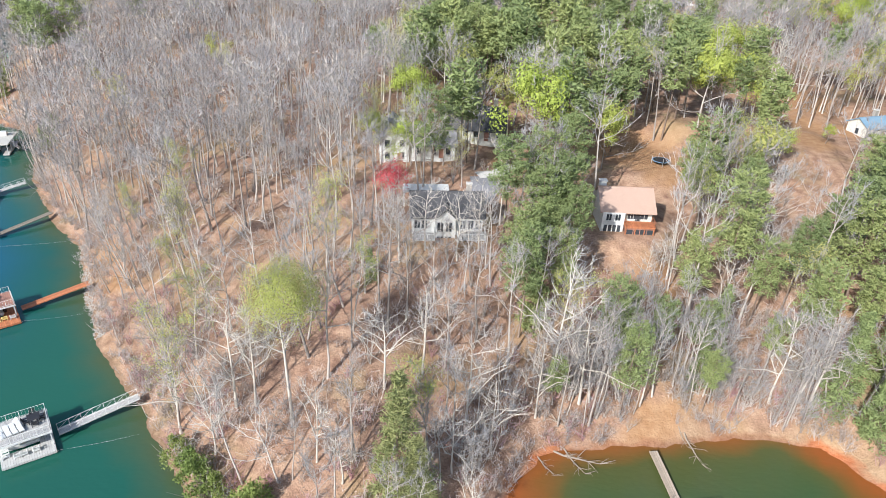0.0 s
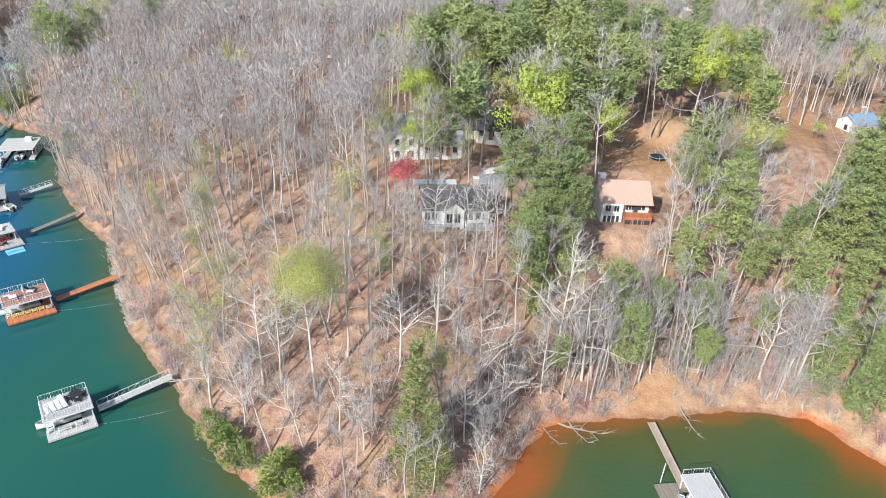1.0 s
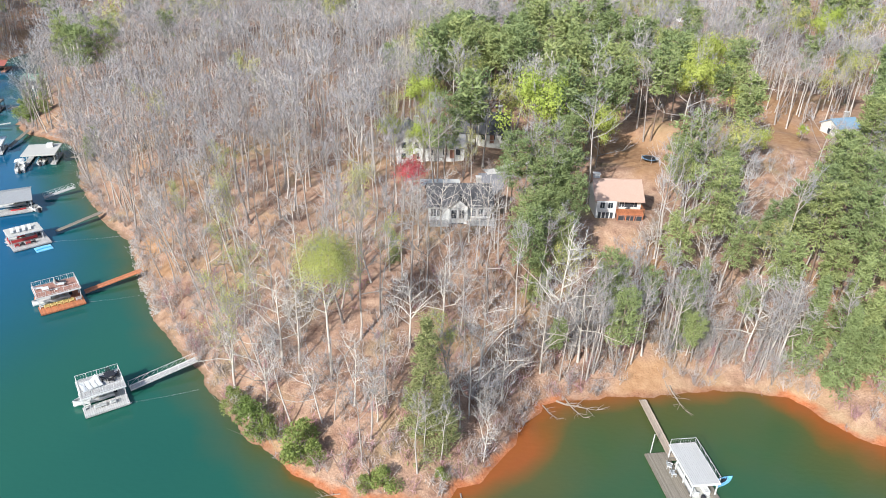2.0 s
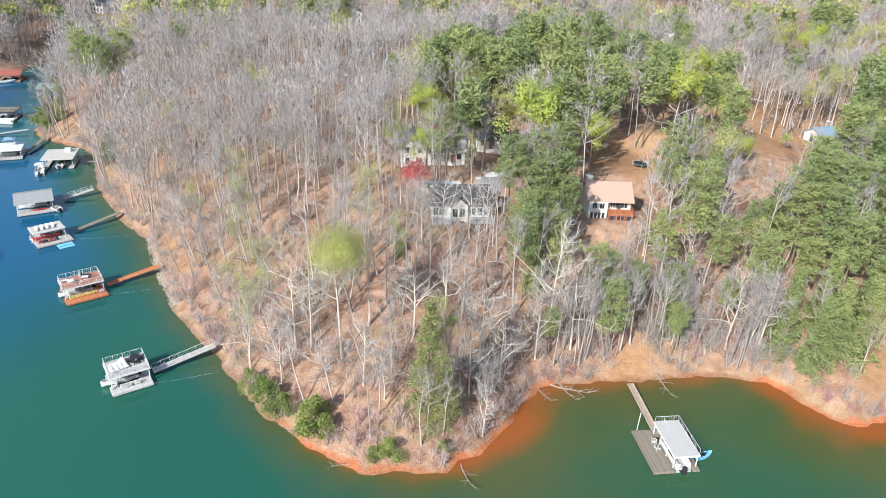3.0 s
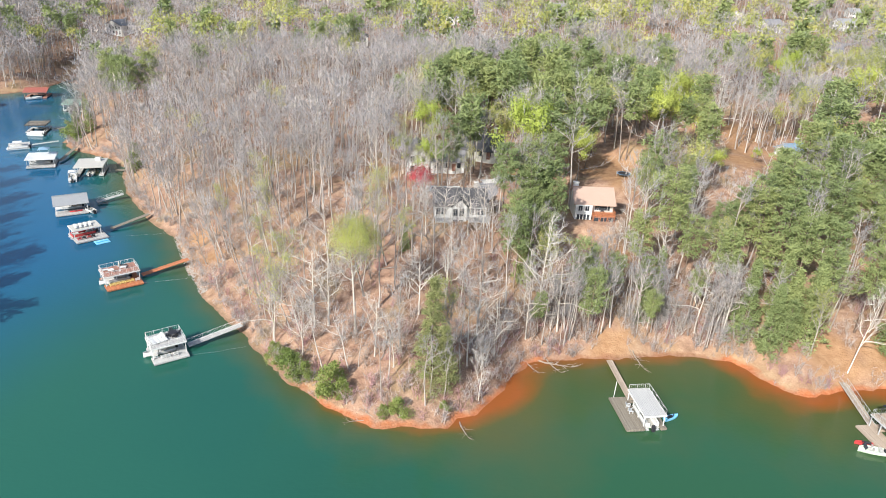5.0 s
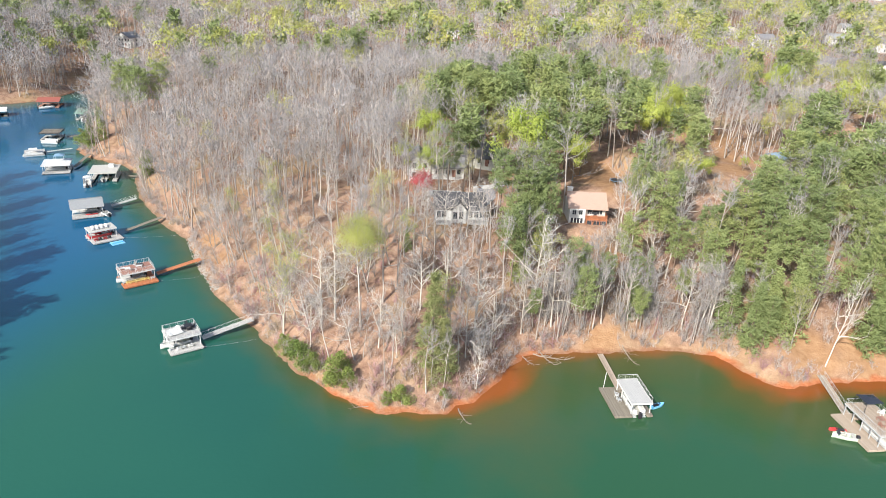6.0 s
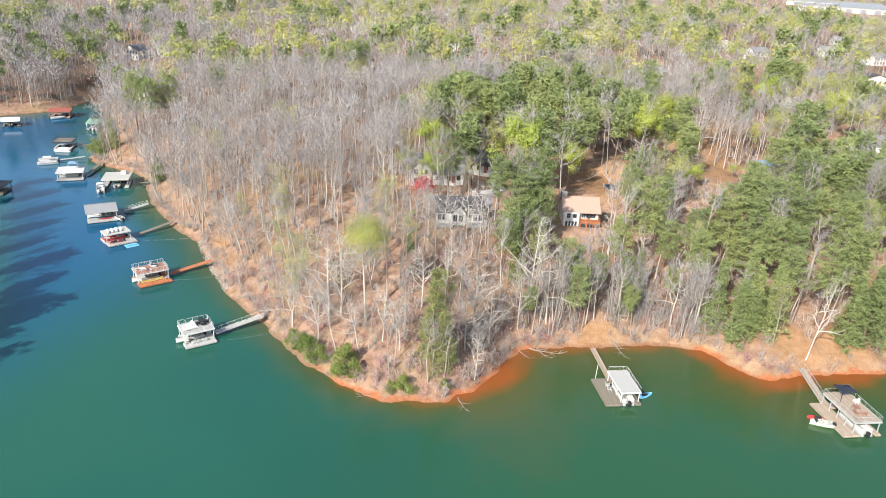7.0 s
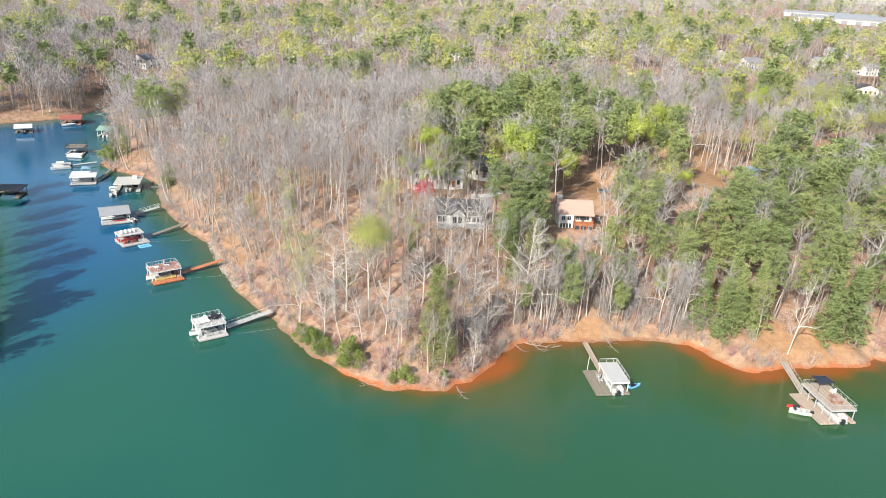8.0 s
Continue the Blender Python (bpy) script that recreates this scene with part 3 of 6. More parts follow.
plain_house(-13.6, 141, ground_at(-14, 141), 8, 6.0, 9, "white", "grey_roof", "white gabled house among spring-green trees", 5.0, 2.6, "y", 2, "")
plain_house(-5.5, 141, ground_at(-6, 141), 8, 9, 6, "white", "grey_roof", "low white house wing with a grey roof", 2.8, 1.8, "x", 1, "")
plain_house(4.0, 151, ground_at(4, 151), -4, 12, 9, "cream", "dark_roof", "house with a dark shingle roof under the pines", 2.5, 3.6, "x", 1, "")
plain_house(98, 167, ground_at(98, 167), 20, 7, 6, "cream", "blue_roof", "small shed with a blue roof on red soil", 3.0, 1.6, "x", 1, "")
FAR_LOOK = [("white", "grey_roof", "white"), ("cream", "dark_roof", "cream"), ("white", "silver_roof", "pale-roofed white")]
for i, (x, y, r) in enumerate(FAR_HOUSES):
    wall, roof, word = FAR_LOOK[(i * 2 + 1) % 3 if i % 4 else 0]
    plain_house(x, y, ground_at(x, y), (i * 37) % 50 - 25, 13 + i % 4, 9 + i % 3, wall, roof, f"{word} house among the far woods", 5.4, 2.6, "x" if i % 3 else "y")

# long pale sheds on the far rise
for i, (x, y, w, d, turn) in enumerate(((470, 900, 100, 34, -26), (548, 960, 110, 40, -26), (560, 1110, 130, 40, -26))):
    h = thing("warehouse", pose(x, y, ground_at(x, y), 0, 0, turn), "long low warehouse with a pale metal roof", "warehouse", "warehouses on the far rise")
    part("wall", Shape().box(-w / 2, w / 2, -d / 2, d / 2, -6, 6), M["cream"], h)
    gable_roof(h, -w / 2, w / 2, -d / 2, d / 2, 6, 2.5, M["silver_roof"], 1.0, 0.4)
    for k in range(6):
        part("door", Shape().box(-w * 0.42 + k * w * 0.16, -w * 0.42 + k * w * 0.16 + w * 0.07, -d / 2 - 0.2, -d / 2 - 0.004, 0, 4.5), M["asphalt"], h)


# ---- drives ----
def ribbon(name, points, width, mat, label, lift=0.06, kind_name="road"):
    """A paved strip that follows the ground."""
    pts = [Vector((x, y, 0)) for x, y in points]
    line = []
    for p, q in zip(pts, pts[1:]):
        n = max(2, int((q - p).length / 1.2))
        line += [p + (q - p) * (i / n) for i in range(n)]
    line.append(pts[-1])
    v, f = [], []
    for i, p in enumerate(line):
        t = (line[min(i + 1, len(line) - 1)] - line[max(i - 1, 0)]).normalized()
        side = Vector((-t.y, t.x, 0))
        for k in (-0.5, -0.17, 0.17, 0.5):
            q = p + side * (k * width)
            v.append((q.x, q.y, ground_at(q.x, q.y) + lift + (0.04 if abs(k) < 0.3 else 0)))
    for i in range(len(line) - 1):
        f += [(i * 4 + k, i * 4 + k + 1, i * 4 + k + 5, i * 4 + k + 4) for k in range(3)]
    ob = new(name, Shape().add(v, f).mesh(name, mat))
    return tagged(ob, label, kind_name, kind="structure")


ribbon("driveway_1", [(-2, 117.5), (3, 119.5), (5.5, 123.5), (5, 129)], 5.0, M["asphalt"], "worn grey asphalt drive behind the white house", 0.1)
ribbon("driveway_2", [(4, 129.5), (8, 131), (11.5, 136.5), (16, 140)], 3.2, M["concrete"], "pale concrete drive climbing through the trees", 0.16)
ribbon("road_1", [(180, 318), (192, 340), (206, 372), (228, 400)], 9.0, M["asphalt"], "grey street between the far houses", 0.12)


# ---- boats ----
def hull(parent, length, beam, height, mat, name="hull", keel=0.35, z=0.0):
    """A boat's hull along +y with a pointed bow and an open well."""
    s, rings = Shape(), []
    for t, wd, up in ((0.0, 0.86, 0.0), (0.35, 1.0, 0.0), (0.65, 0.88, 0.06), (0.85, 0.52, 0.16), (0.97, 0.16, 0.26), (1.0, 0.04, 0.3)):
        y, b_, hgt = t * length, beam / 2 * wd, height * (1 + up)
        rings.append([(-b_, y, z + hgt), (-b_ * 0.9, y, z + hgt * 0.4), (0, y, z - keel * (1 - t * t)), (b_ * 0.9, y, z + hgt * 0.4), (b_, y, z + hgt), (b_ * 0.78, y, z + hgt), (b_ * 0.7, y, z + hgt * 0.55), (-b_ * 0.7, y, z + hgt * 0.55), (-b_ * 0.78, y, z + hgt)])
    s.loft(rings)
    return part(name, s, mat, parent)


def speedboat(m, mat, label, length=6.0, beam=2.3, group="", cover=None):
    b_ = thing("motorboat", m, label, "boat", group)
    hull(b_, length, beam, 0.9, M[mat])
    part("windshield", Shape().add([(-0.8, 3.2, 0.95), (0.8, 3.2, 0.95), (0.6, 2.9, 1.45), (-0.6, 2.9, 1.45), (-0.8, 3.24, 0.95), (0.8, 3.24, 0.95), (0.6, 2.94, 1.45), (-0.6, 2.94, 1.45)],
                                   [(0, 1, 2, 3), (7, 6, 5, 4), (0, 4, 5, 1), (3, 2, 6, 7), (0, 3, 7, 4), (1, 5, 6, 2)]), M["glass"], b_)
    for x in (-0.45, 0.45):
        part("seat", Shape().slab(x - 0.28, x + 0.28, 1.9, 2.5, 0.45, 0.85).slab(x - 0.28, x + 0.28, 1.75, 1.92, 0.45, 1.3), M["canvas"], b_)
    part("rear_bench", Shape().slab(-0.8, 0.8, 0.25, 0.85, 0.45, 0.95), M[cover or "canvas"], b_)
    part("engine", Shape().slab(-0.25, 0.25, -0.5, 0.05, -0.3, 1.15, 0.1), M["black"], b_)
    return b_


def pontoon(m, label, length=7.0, beam=2.5, top="canvas", rail="white", group=""):
    b_ = thing("pontoon_boat", m, label, "boat", group)
    for x in (-beam * 0.36, beam * 0.36):
        part("pontoon", Shape().tube([(x, 0, 0.1), (x, length * 0.9, 0.1), (x, length, 0.35)], [0.33, 0.33, 0.05], 8), M["grey_metal"], b_)
    part("floor", Shape().slab(-beam / 2, beam / 2, 0.1, length * 0.95, 0.45, 0.58), M["canvas"], b_)
    fence = Shape()
    for x0, x1, y0, y1 in ((-beam / 2, -beam / 2 + 0.06, 0.4, length * 0.9), (beam / 2 - 0.06, beam / 2, 0.4, length * 0.9), (-beam / 2, beam / 2, length * 0.9 - 0.06, length * 0.9), (-beam / 2, -0.4, 0.4, 0.46), (0.4, beam / 2, 0.4, 0.46)):
        fence.box(x0, x1, y0, y1, 0.6, 1.25)
    part("fence", fence, M[rail], b_)
    for x, y0, y1 in ((-beam / 2 + 0.1, 0.6, 2.4), (beam / 2 - 0.7, 0.6, 2.4), (-beam / 2 + 0.1, length * 0.62, length * 0.86), (beam / 2 - 0.7, length * 0.62, length * 0.86)):
        part("seat", Shape().slab(x, x + 0.6, y0, y1, 0.58, 1.0, 0.06), M["white"], b_)
    if top:
        part("canopy", Shape().prism([(-beam / 2, 2.5), (-beam / 4, 2.68), (beam / 4, 2.68), (beam / 2, 2.5), (beam / 4, 2.62), (-beam / 4, 2.62)], length * 0.3, length * 0.68), M[top], b_)
        for x in (-beam / 2 + 0.04, beam / 2 - 0.04):
            for y in (length * 0.32, length * 0.66):
                part("canopy_pole", Shape().tube([(x, y, 0.6), (x, y, 2.52)], [0.025, 0.025], 5), M["grey_metal"], b_)
    part("engine", Shape().slab(-0.25, 0.25, -0.45, 0.1, -0.3, 1.2, 0.1), M["black"], b_)
    return b_


def jet_ski(m, mat, label):
    b_ = thing("jet_ski", m, label, "jet ski", "jet skis")
    hull(b_, 3.0, 1.1, 0.55, M[mat])
    part("seat", Shape().slab(-0.2, 0.2, 0.5, 1.6, 0.5, 0.85, 0.08), M["black"], b_)
    part("handlebar", Shape().tube([(-0.35, 1.85, 0.95), (0.35, 1.85, 0.95)], [0.03, 0.03], 5).tube([(0, 1.85, 0.5), (0, 1.85, 0.95)], [0.06, 0.05], 5), M["black"], b_)
    return b_


def kayak(m, mat, label):
    s, rings = Shape(), []
    for t, wd in ((0, 0.05), (0.15, 0.5), (0.4, 0.95), (0.6, 0.95), (0.85, 0.5), (1, 0.05)):
        w_ = 0.37 * wd
        rings.append([(-w_, t * 3.2, 0.26), (-w_ * 0.7, t * 3.2, 0.02), (w_ * 0.7, t * 3.2, 0.02), (w_, t * 3.2, 0.26), (0, t * 3.2, 0.34)])
    b_ = thing("kayak", m, label, "kayak", "kayaks")
    part("hull", s.loft(rings), M[mat], b_)
    part("cockpit", Shape().slab(-0.2, 0.2, 1.3, 2.0, 0.3, 0.36), M["black"], b_)
    return b_


# ---- dock furniture ----
def lounger(m, mat="white"):
    c = thing("sun_lounger", m, "white sun lounger on the upper dock deck", "lounger", "loungers on the docks")
    part("frame", Shape().box(-0.32, 0.32, 0, 1.3, 0.24, 0.3), M["grey_metal"], c)
    part("seat", Shape().slab(-0.3, 0.3, 0.02, 1.25, 0.3, 0.37), M[mat], c)
    part("backrest", Shape().add([(-0.3, 1.25, 0.3), (0.3, 1.25, 0.3), (0.3, 1.85, 0.75), (-0.3, 1.85, 0.75), (-0.3, 1.2, 0.37), (0.3, 1.2, 0.37), (0.3, 1.8, 0.82), (-0.3, 1.8, 0.82)],
                                 [(0, 1, 2, 3), (7, 6, 5, 4), (0, 4, 5, 1), (3, 2, 6, 7), (0, 3, 7, 4), (1, 5, 6, 2)]), M[mat], c)
    for x in (-0.27, 0.27):
        for y in (0.1, 1.2):
            part("leg", Shape().box(x - 0.03, x + 0.03, y - 0.03, y + 0.03, 0, 0.24), M["grey_metal"], c)
    return c


def garden_chair(m, mat, label, group="garden chairs on the docks"):
    c = thing("garden_chair", m, label, "chair", group)
    part("seat", Shape().slab(-0.33, 0.33, -0.3, 0.35, 0.3, 0.38), M[mat], c)
    for i in range(4):
        x = -0.3 + 0.16 * i
        part("back_slat", Shape().add([(x, 0.3, 0.32), (x + 0.12, 0.3, 0.32), (x + 0.12, 0.58, 1.0), (x, 0.58, 1.0), (x, 0.26, 0.34), (x + 0.12, 0.26, 0.34), (x + 0.12, 0.54, 1.02), (x, 0.54, 1.02)],
                                      [(0, 1, 2, 3), (7, 6, 5, 4), (0, 4, 5, 1), (3, 2, 6, 7), (0, 3, 7, 4), (1, 5, 6, 2)]), M[mat], c)
    for x in (-0.38, 0.38):
        part("arm", Shape().slab(x - 0.07, x + 0.07, -0.35, 0.4, 0.52, 0.57), M[mat], c)
        for y in (-0.28, 0.3):
            part("leg", Shape().box(x - 0.04, x + 0.04, y - 0.05, y + 0.05, 0, 0.52), M[mat], c)
    return c


def table(m, mat, label, size=1.4):
    c = thing("table", m, label, "table", "tables on the docks")
    part("tabletop", Shape().slab(-size / 2, size / 2, -size / 2, size / 2, 0.68, 0.74), M[mat], c)
    for x in (-0.42, 0.42):
        for y in (-0.42, 0.42):
            part("leg", Shape().box(x * size - 0.03, x * size + 0.03, y * size - 0.03, y * size + 0.03, 0, 0.68), M[mat], c)


def parasol(m):
    c = thing("folded_parasol", m, "folded white parasol on the dock deck", "parasol")
    part("pole", Shape().tube([(0, 0, 0), (0, 0, 2.6)], [0.03, 0.03], 6), M["grey_metal"], c)
    part("canopy", Shape().tube([(0, 0, 1.1), (0, 0, 1.7), (0, 0, 2.55)], [0.16, 0.2, 0.05], 8), M["canvas"], c)
    part("base", Shape().tube([(0, 0, 0), (0, 0, 0.1)], [0.25, 0.22], 10), M["concrete"], c)


# ---- docks ----
def gangway(p, q, z0, z1, width, deck, rail, label, trusses=True):
    """A sloping walkway from a dock (p, z0) to the bank (q, z1)."""
    dx, dy = q[0] - p[0], q[1] - p[1]
    ln = math.hypot(dx, dy)
    g = thing("gangway", pose(p[0], p[1], 0, 0, 0, math.degrees(math.atan2(-dx, dy))), label, "gangway", "gangways to the docks")
    up = (z1 - z0) / ln
    w = width / 2
    part("deck", Shape().add([(x, y, z + (0.12 if k else 0)) for k in (0, 1) for x, y, z in ((-w, 0, z0 - 0.12), (w, 0, z0 - 0.12), (w, ln, z1 - 0.12), (-w, ln, z1 - 0.12))],
                             [(3, 2, 1, 0), (4, 5, 6, 7), (0, 1, 5, 4), (1, 2, 6, 5), (2, 3, 7, 6), (3, 0, 4, 7)]), deck, g)
    if rail is not None:
        for x in (-w, w):
            s, n = Shape(), max(3, round(ln / 1.5))
            for i in range(n + 1):
                y = ln * i / n
                z = z0 + up * y
                s.beam((x, y, z - 0.1), (x, y, z + 0.95), 0.04)
                if trusses and i < n:
                    s.beam((x, y, z), (x, y + ln / n, z + 0.95 + up * ln / n), 0.022)
            s.beam((x, 0, z0 + 0.95), (x, ln, z1 + 0.95), 0.05)
            s.beam((x, 0, z0 + 0.05), (x, ln, z1 + 0.05), 0.05)
            part("handrail", s, rail, g)
    return g


def dock(corner, turn, w, d, label, deck, frame_mat, slip=None, upper=None, z_up=2.95, top=None, rails="fblr", top_mat=None, posts=4, stairs=False, group="docks"):
    """A floating dock. corner: its front left corner; x runs along the front, y back. slip: x0, x1, y0, y1 of the open berth. upper: x0, x1, y0, y1 of the deck or roof above."""
    o = thing("dock", pose(corner[0], corner[1], 0, 0, 0, turn), label, "dock", group)
    strips = [(0, w, 0, d)]
    if slip:
        a, b_, c, e = slip
        strips = [s for s in ((0, a, 0, d), (b_, w, 0, d), (a, b_, 0, c), (a, b_, e, d)) if s[1] - s[0] > 0.1 and s[3] - s[2] > 0.1]
    for x0, x1, y0, y1 in strips:
        f = part("lower_deck", Shape().slab(x0, x1, y0, y1, 0.32, 0.55), M[deck], o)
        part("float", Shape().box(x0 + 0.12, x1 - 0.12, y0 + 0.12, y1 - 0.12, -0.25, 0.32), M["float"], f)
        part("edge_board", Shape().box(x0, x1, y0 - 0.06, y0 - 0.004, 0.2, 0.5).box(x0 - 0.06, x0 - 0.004, y0, y1, 0.2, 0.5), M[deck], f)
    if upper:
        x0, x1, y0, y1 = upper
        for i in range(posts):
            y = y0 + 0.12 + (y1 - y0 - 0.24) * i / (posts - 1)
            for x in (x0 + 0.1, x1 - 0.1):
                part("post", Shape().box(x - 0.07, x + 0.07, y - 0.07, y + 0.07, 0.5, z_up), M[frame_mat], o)
        if top == "deck":
            u = part("upper_deck", Shape().slab(x0 - 0.1, x1 + 0.1, y0 - 0.1, y1 + 0.1, z_up, z_up + 0.22), M[top_mat or deck], o)
            part("fascia", Shape().box(x0 - 0.16, x1 + 0.16, y0 - 0.16, y0 - 0.104, z_up - 0.08, z_up + 0.2).box(x0 - 0.16, x0 - 0.104, y0 - 0.1, y1 + 0.1, z_up - 0.08, z_up + 0.2).box(x1 + 0.104, x1 + 0.16, y0 - 0.1, y1 + 0.1, z_up - 0.08, z_up + 0.2), M[frame_mat], u)
            for side, p, q in (("f", (x0, y0), (x1, y0)), ("b", (x0, y1), (x1, y1)), ("l", (x0, y0), (x0, y1)), ("r", (x1, y0), (x1, y1))):
                if side in rails:
                    railing(u, p, q, z_up + 0.22, 1.0, 0.38, M[frame_mat])
        elif top == "flat":
            part("roof", Shape().slab(x0 - 0.4, x1 + 0.4, y0 - 0.4, y1 + 0.4, z_up, z_up + 0.25, 0.06), M[top_mat], o)
        else:
            gable_roof(o, x0, x1, y0, y1, z_up, 1.1, M[top_mat], 0.4, 0.1, "x" if top == "gable" else "y")
    if stairs and upper:
        x0, x1, y0, y1 = upper
        st = Shape()
        for x in (x0 + 0.15, x0 + 0.95):
            st.beam((x, y0 + 0.3, 0.6), (x, y0 + 3.0, z_up), 0.12)
        st = part("stairs", st, M[frame_mat], o)
        for i in range(10):
            z = 0.55 + (z_up - 0.35) * (i + 1) / 11
            part("step", Shape().box(x0 + 0.15, x0 + 0.95, y0 + 0.26 * i + 0.3, y0 + 0.26 * i + 0.58, z - 0.05, z), M[frame_mat], st)
    return o


def on(corner, turn, x, y, z=0.55, a=0.0):
    """A pose on a dock from the dock's own x and y."""
    return pose(corner[0], corner[1], 0, 0, 0, turn) @ pose(x, y, z, 0, 0, a)


# white double-deck dock nearest the point
c, a = (-55.6, 64.8), 36.0
dock(c, a, 6.2, 6.3, "white two-storey boat dock with railed upper deck", "white_deck", "white", (-0.1, 4.6, 2.4, 5.4), (0.0, 6.1, 1.3, 6.1), 2.75, "deck", "fblr", "pale_wood", 3, True)
gangway((-52.0, 71.6), (-43.6, 78.1), 0.6, 1.9, 1.3, M["pale_wood"], M["white"], "pale aluminium truss gangway from bank to white dock")
speedboat(on(c, a, 4.6, 3.9, 0.05, 90), "white", "white motorboat berthed under the white dock", 5.8, 2.2)
for i in range(4):
    lounger(on(c, a, 0.9 + 0.72 * i, 2.4 + 0.1 * i, 2.97, 12))
lounger(on(c, a, 1.2, 4.2, 2.97, -60))
table(on(c, a, 4.6, 4.4, 2.97), "black", "dark square table on the upper dock deck", 1.5)
for i, (x, y, r_) in enumerate(((3.7, 4.3, 90), (5.5, 4.3, -90), (4.6, 5.3, 0), (4.6, 3.4, 180))):
    garden_chair(on(c, a, x, y, 2.97, r_), "black", "dark garden chair round the deck table")
for x in (1.8, 2.6, 4.0):
    garden_chair(on(c, a, x, 1.2, 0.55, 180), "white", "white garden chair on the lower dock deck")

# rust-red double-deck dock with yellow chairs
c, a = (-77.0, 91.2), 39.0
dock(c, a, 7.5, 7.2, "rust-red two-storey boat dock with a white rail", "orange_wood", "white", (-0.1, 5.5, 3.0, 6.2), (0.0, 7.3, 1.9, 6.6), 2.75, "deck", "fblr", "rust_wood", 3, True)
gangway((-73.2, 99.6), (-65.0, 107.0), 0.6, 1.7, 1.5, M["orange_wood"], None, "long rust-orange board walkway to the bank")
speedboat(on(c, a, 5.6, 4.6, 0.05, 90), "white", "white motorboat berthed under the rust-red dock", 6.4, 2.3)
for i in range(5):
    garden_chair(on(c, a, 1.2 + 1.05 * i, 1.8, 0.55, 180), "yellow", "pale yellow plastic garden chair on the dock", "yellow garden chairs")
garden_chair(on(c, a, 6.6, 1.6, 0.55, 180), "white", "white garden chair on the lower dock deck")
parasol(on(c, a, 3.6, 3.4, 2.97))
lounger(on(c, a, 5.2, 4.4, 2.97, 70))
lounger(on(c, a, 5.6, 5.2, 2.97, 70), "black")
table(on(c, a, 1.8, 3.6, 2.97), "white", "long pale table on the rust-red deck", 1.2)
lounger(on(c, a, 1.6, 5.0, 2.97, 80))

# dock with a canvas-topped berth and blue water mats
c, a = (-96.0, 114.6), 44.0
dock(c, a, 7.4, 7.4, "pale boat dock with a flat canvas-coloured top deck", "pale_wood", "white", (-0.1, 6.0, 3.4, 6.4), (0.1, 6.6, 2.6, 7.0), 2.6, "deck", "", "canvas", 3)
for i in range(4):
    lounger(on(c, a, 1.0 + 1.15 * i, 3.4, 2.82, -8))
gangway((-92.3, 124.6), (-86.0, 133.5), 0.6, 1.6, 1.3, M["grey_wood"], None, "weathered plank walkway to the bank")
pontoon(on(c, a, 6.0, 4.9, 0.0, 90), "red pontoon boat under the canvas berth", 6.6, 2.4, None, "red_paint")
for i, (x, mat) in enumerate(((0.6, "red_paint"), (1.6, "black"), (2.8, "red_paint"), (3.8, "black"))):
    garden_chair(on(c, a, x + 0.4, 1.6, 0.55, 180), mat, "dark red or black chair on the dock", "chairs on the canvas-roofed dock")
s = thing("swim_mat", on(c, a, 5.2, -1.9, 0.05), "bright blue foam swim mat floating at the dock", "swim mat")
part("mat", Shape().slab(-1.6, 1.7, -0.9, 1.5, -0.05, 0.12), M["lightblue"], s)
part("float_ring", Shape().tube([(-1.5, -0.2, 0.2), (0, 0.1, 0.2), (1.4, 0.0, 0.2)], [0.14, 0.18, 0.14], 7), M["blue"], s)

# dock with a silver gable roof
c, a = (-110.4, 130.9), 31.0
dock(c, a, 8.0, 9.4, "boat dock under a silver gable roof", "pale_wood", "white", (-0.1, 6.8, 3.4, 8.2), (0.0, 8.0, 0.9, 9.4), 3.0, "gable", "", "silver_roof", 4)
gangway((-105.0, 142.6), (-99.6, 147.5), 0.6, 1.6, 1.3, M["pale_wood"], M["white"], "short white truss gangway to the wooded bank")
speedboat(on(c, a, 6.7, 5.6, 0.05, 90), "white", "white motorboat berthed under the silver roof", 6.5, 2.4)
kayak(on(c, a, 6.6, 1.5, 0.55, 90), "red_paint", "red kayak lying on the dock under the silver roof")
speedboat(on(c, a, 9.3, -0.5, 0.0, 25), "white", "white runabout tied beside the silver-roofed dock", 4.6, 1.9)

# flat-roofed dock close to the trees
c, a = (-122.6, 163.6), 17.0
dock(c, a, 8.4, 9.6, "boat dock with a flat pale roof near the bank", "pale_wood", "grey_metal", (1.4, 7.0, -0.1, 8.4), (0.2, 8.2, 0.4, 9.4), 2.9, "flat", "", "canvas", 4)
gangway((-113.0, 171.5), (-108.8, 169.4), 0.6, 1.4, 1.2, M["grey_wood"], None, "short plank bridge to the bank")
pontoon(on(c, a, 0.4, -5.0, 0.0, 8), "white pontoon boat moored before the flat-roofed dock", 6.6, 2.4, "white")
speedboat(on(c, a, 4.4, 0.2, 0.05, 0), "white", "white motorboat under the flat dock roof", 6.2, 2.3)
part("box", Shape().slab(-0.8, 0.8, -0.7, 0.7, 0, 1.0), M["white"], thing("deck_box", on(c, a, 6.0, 7.2, 3.15), "white storage box on the dock roof", "box"))

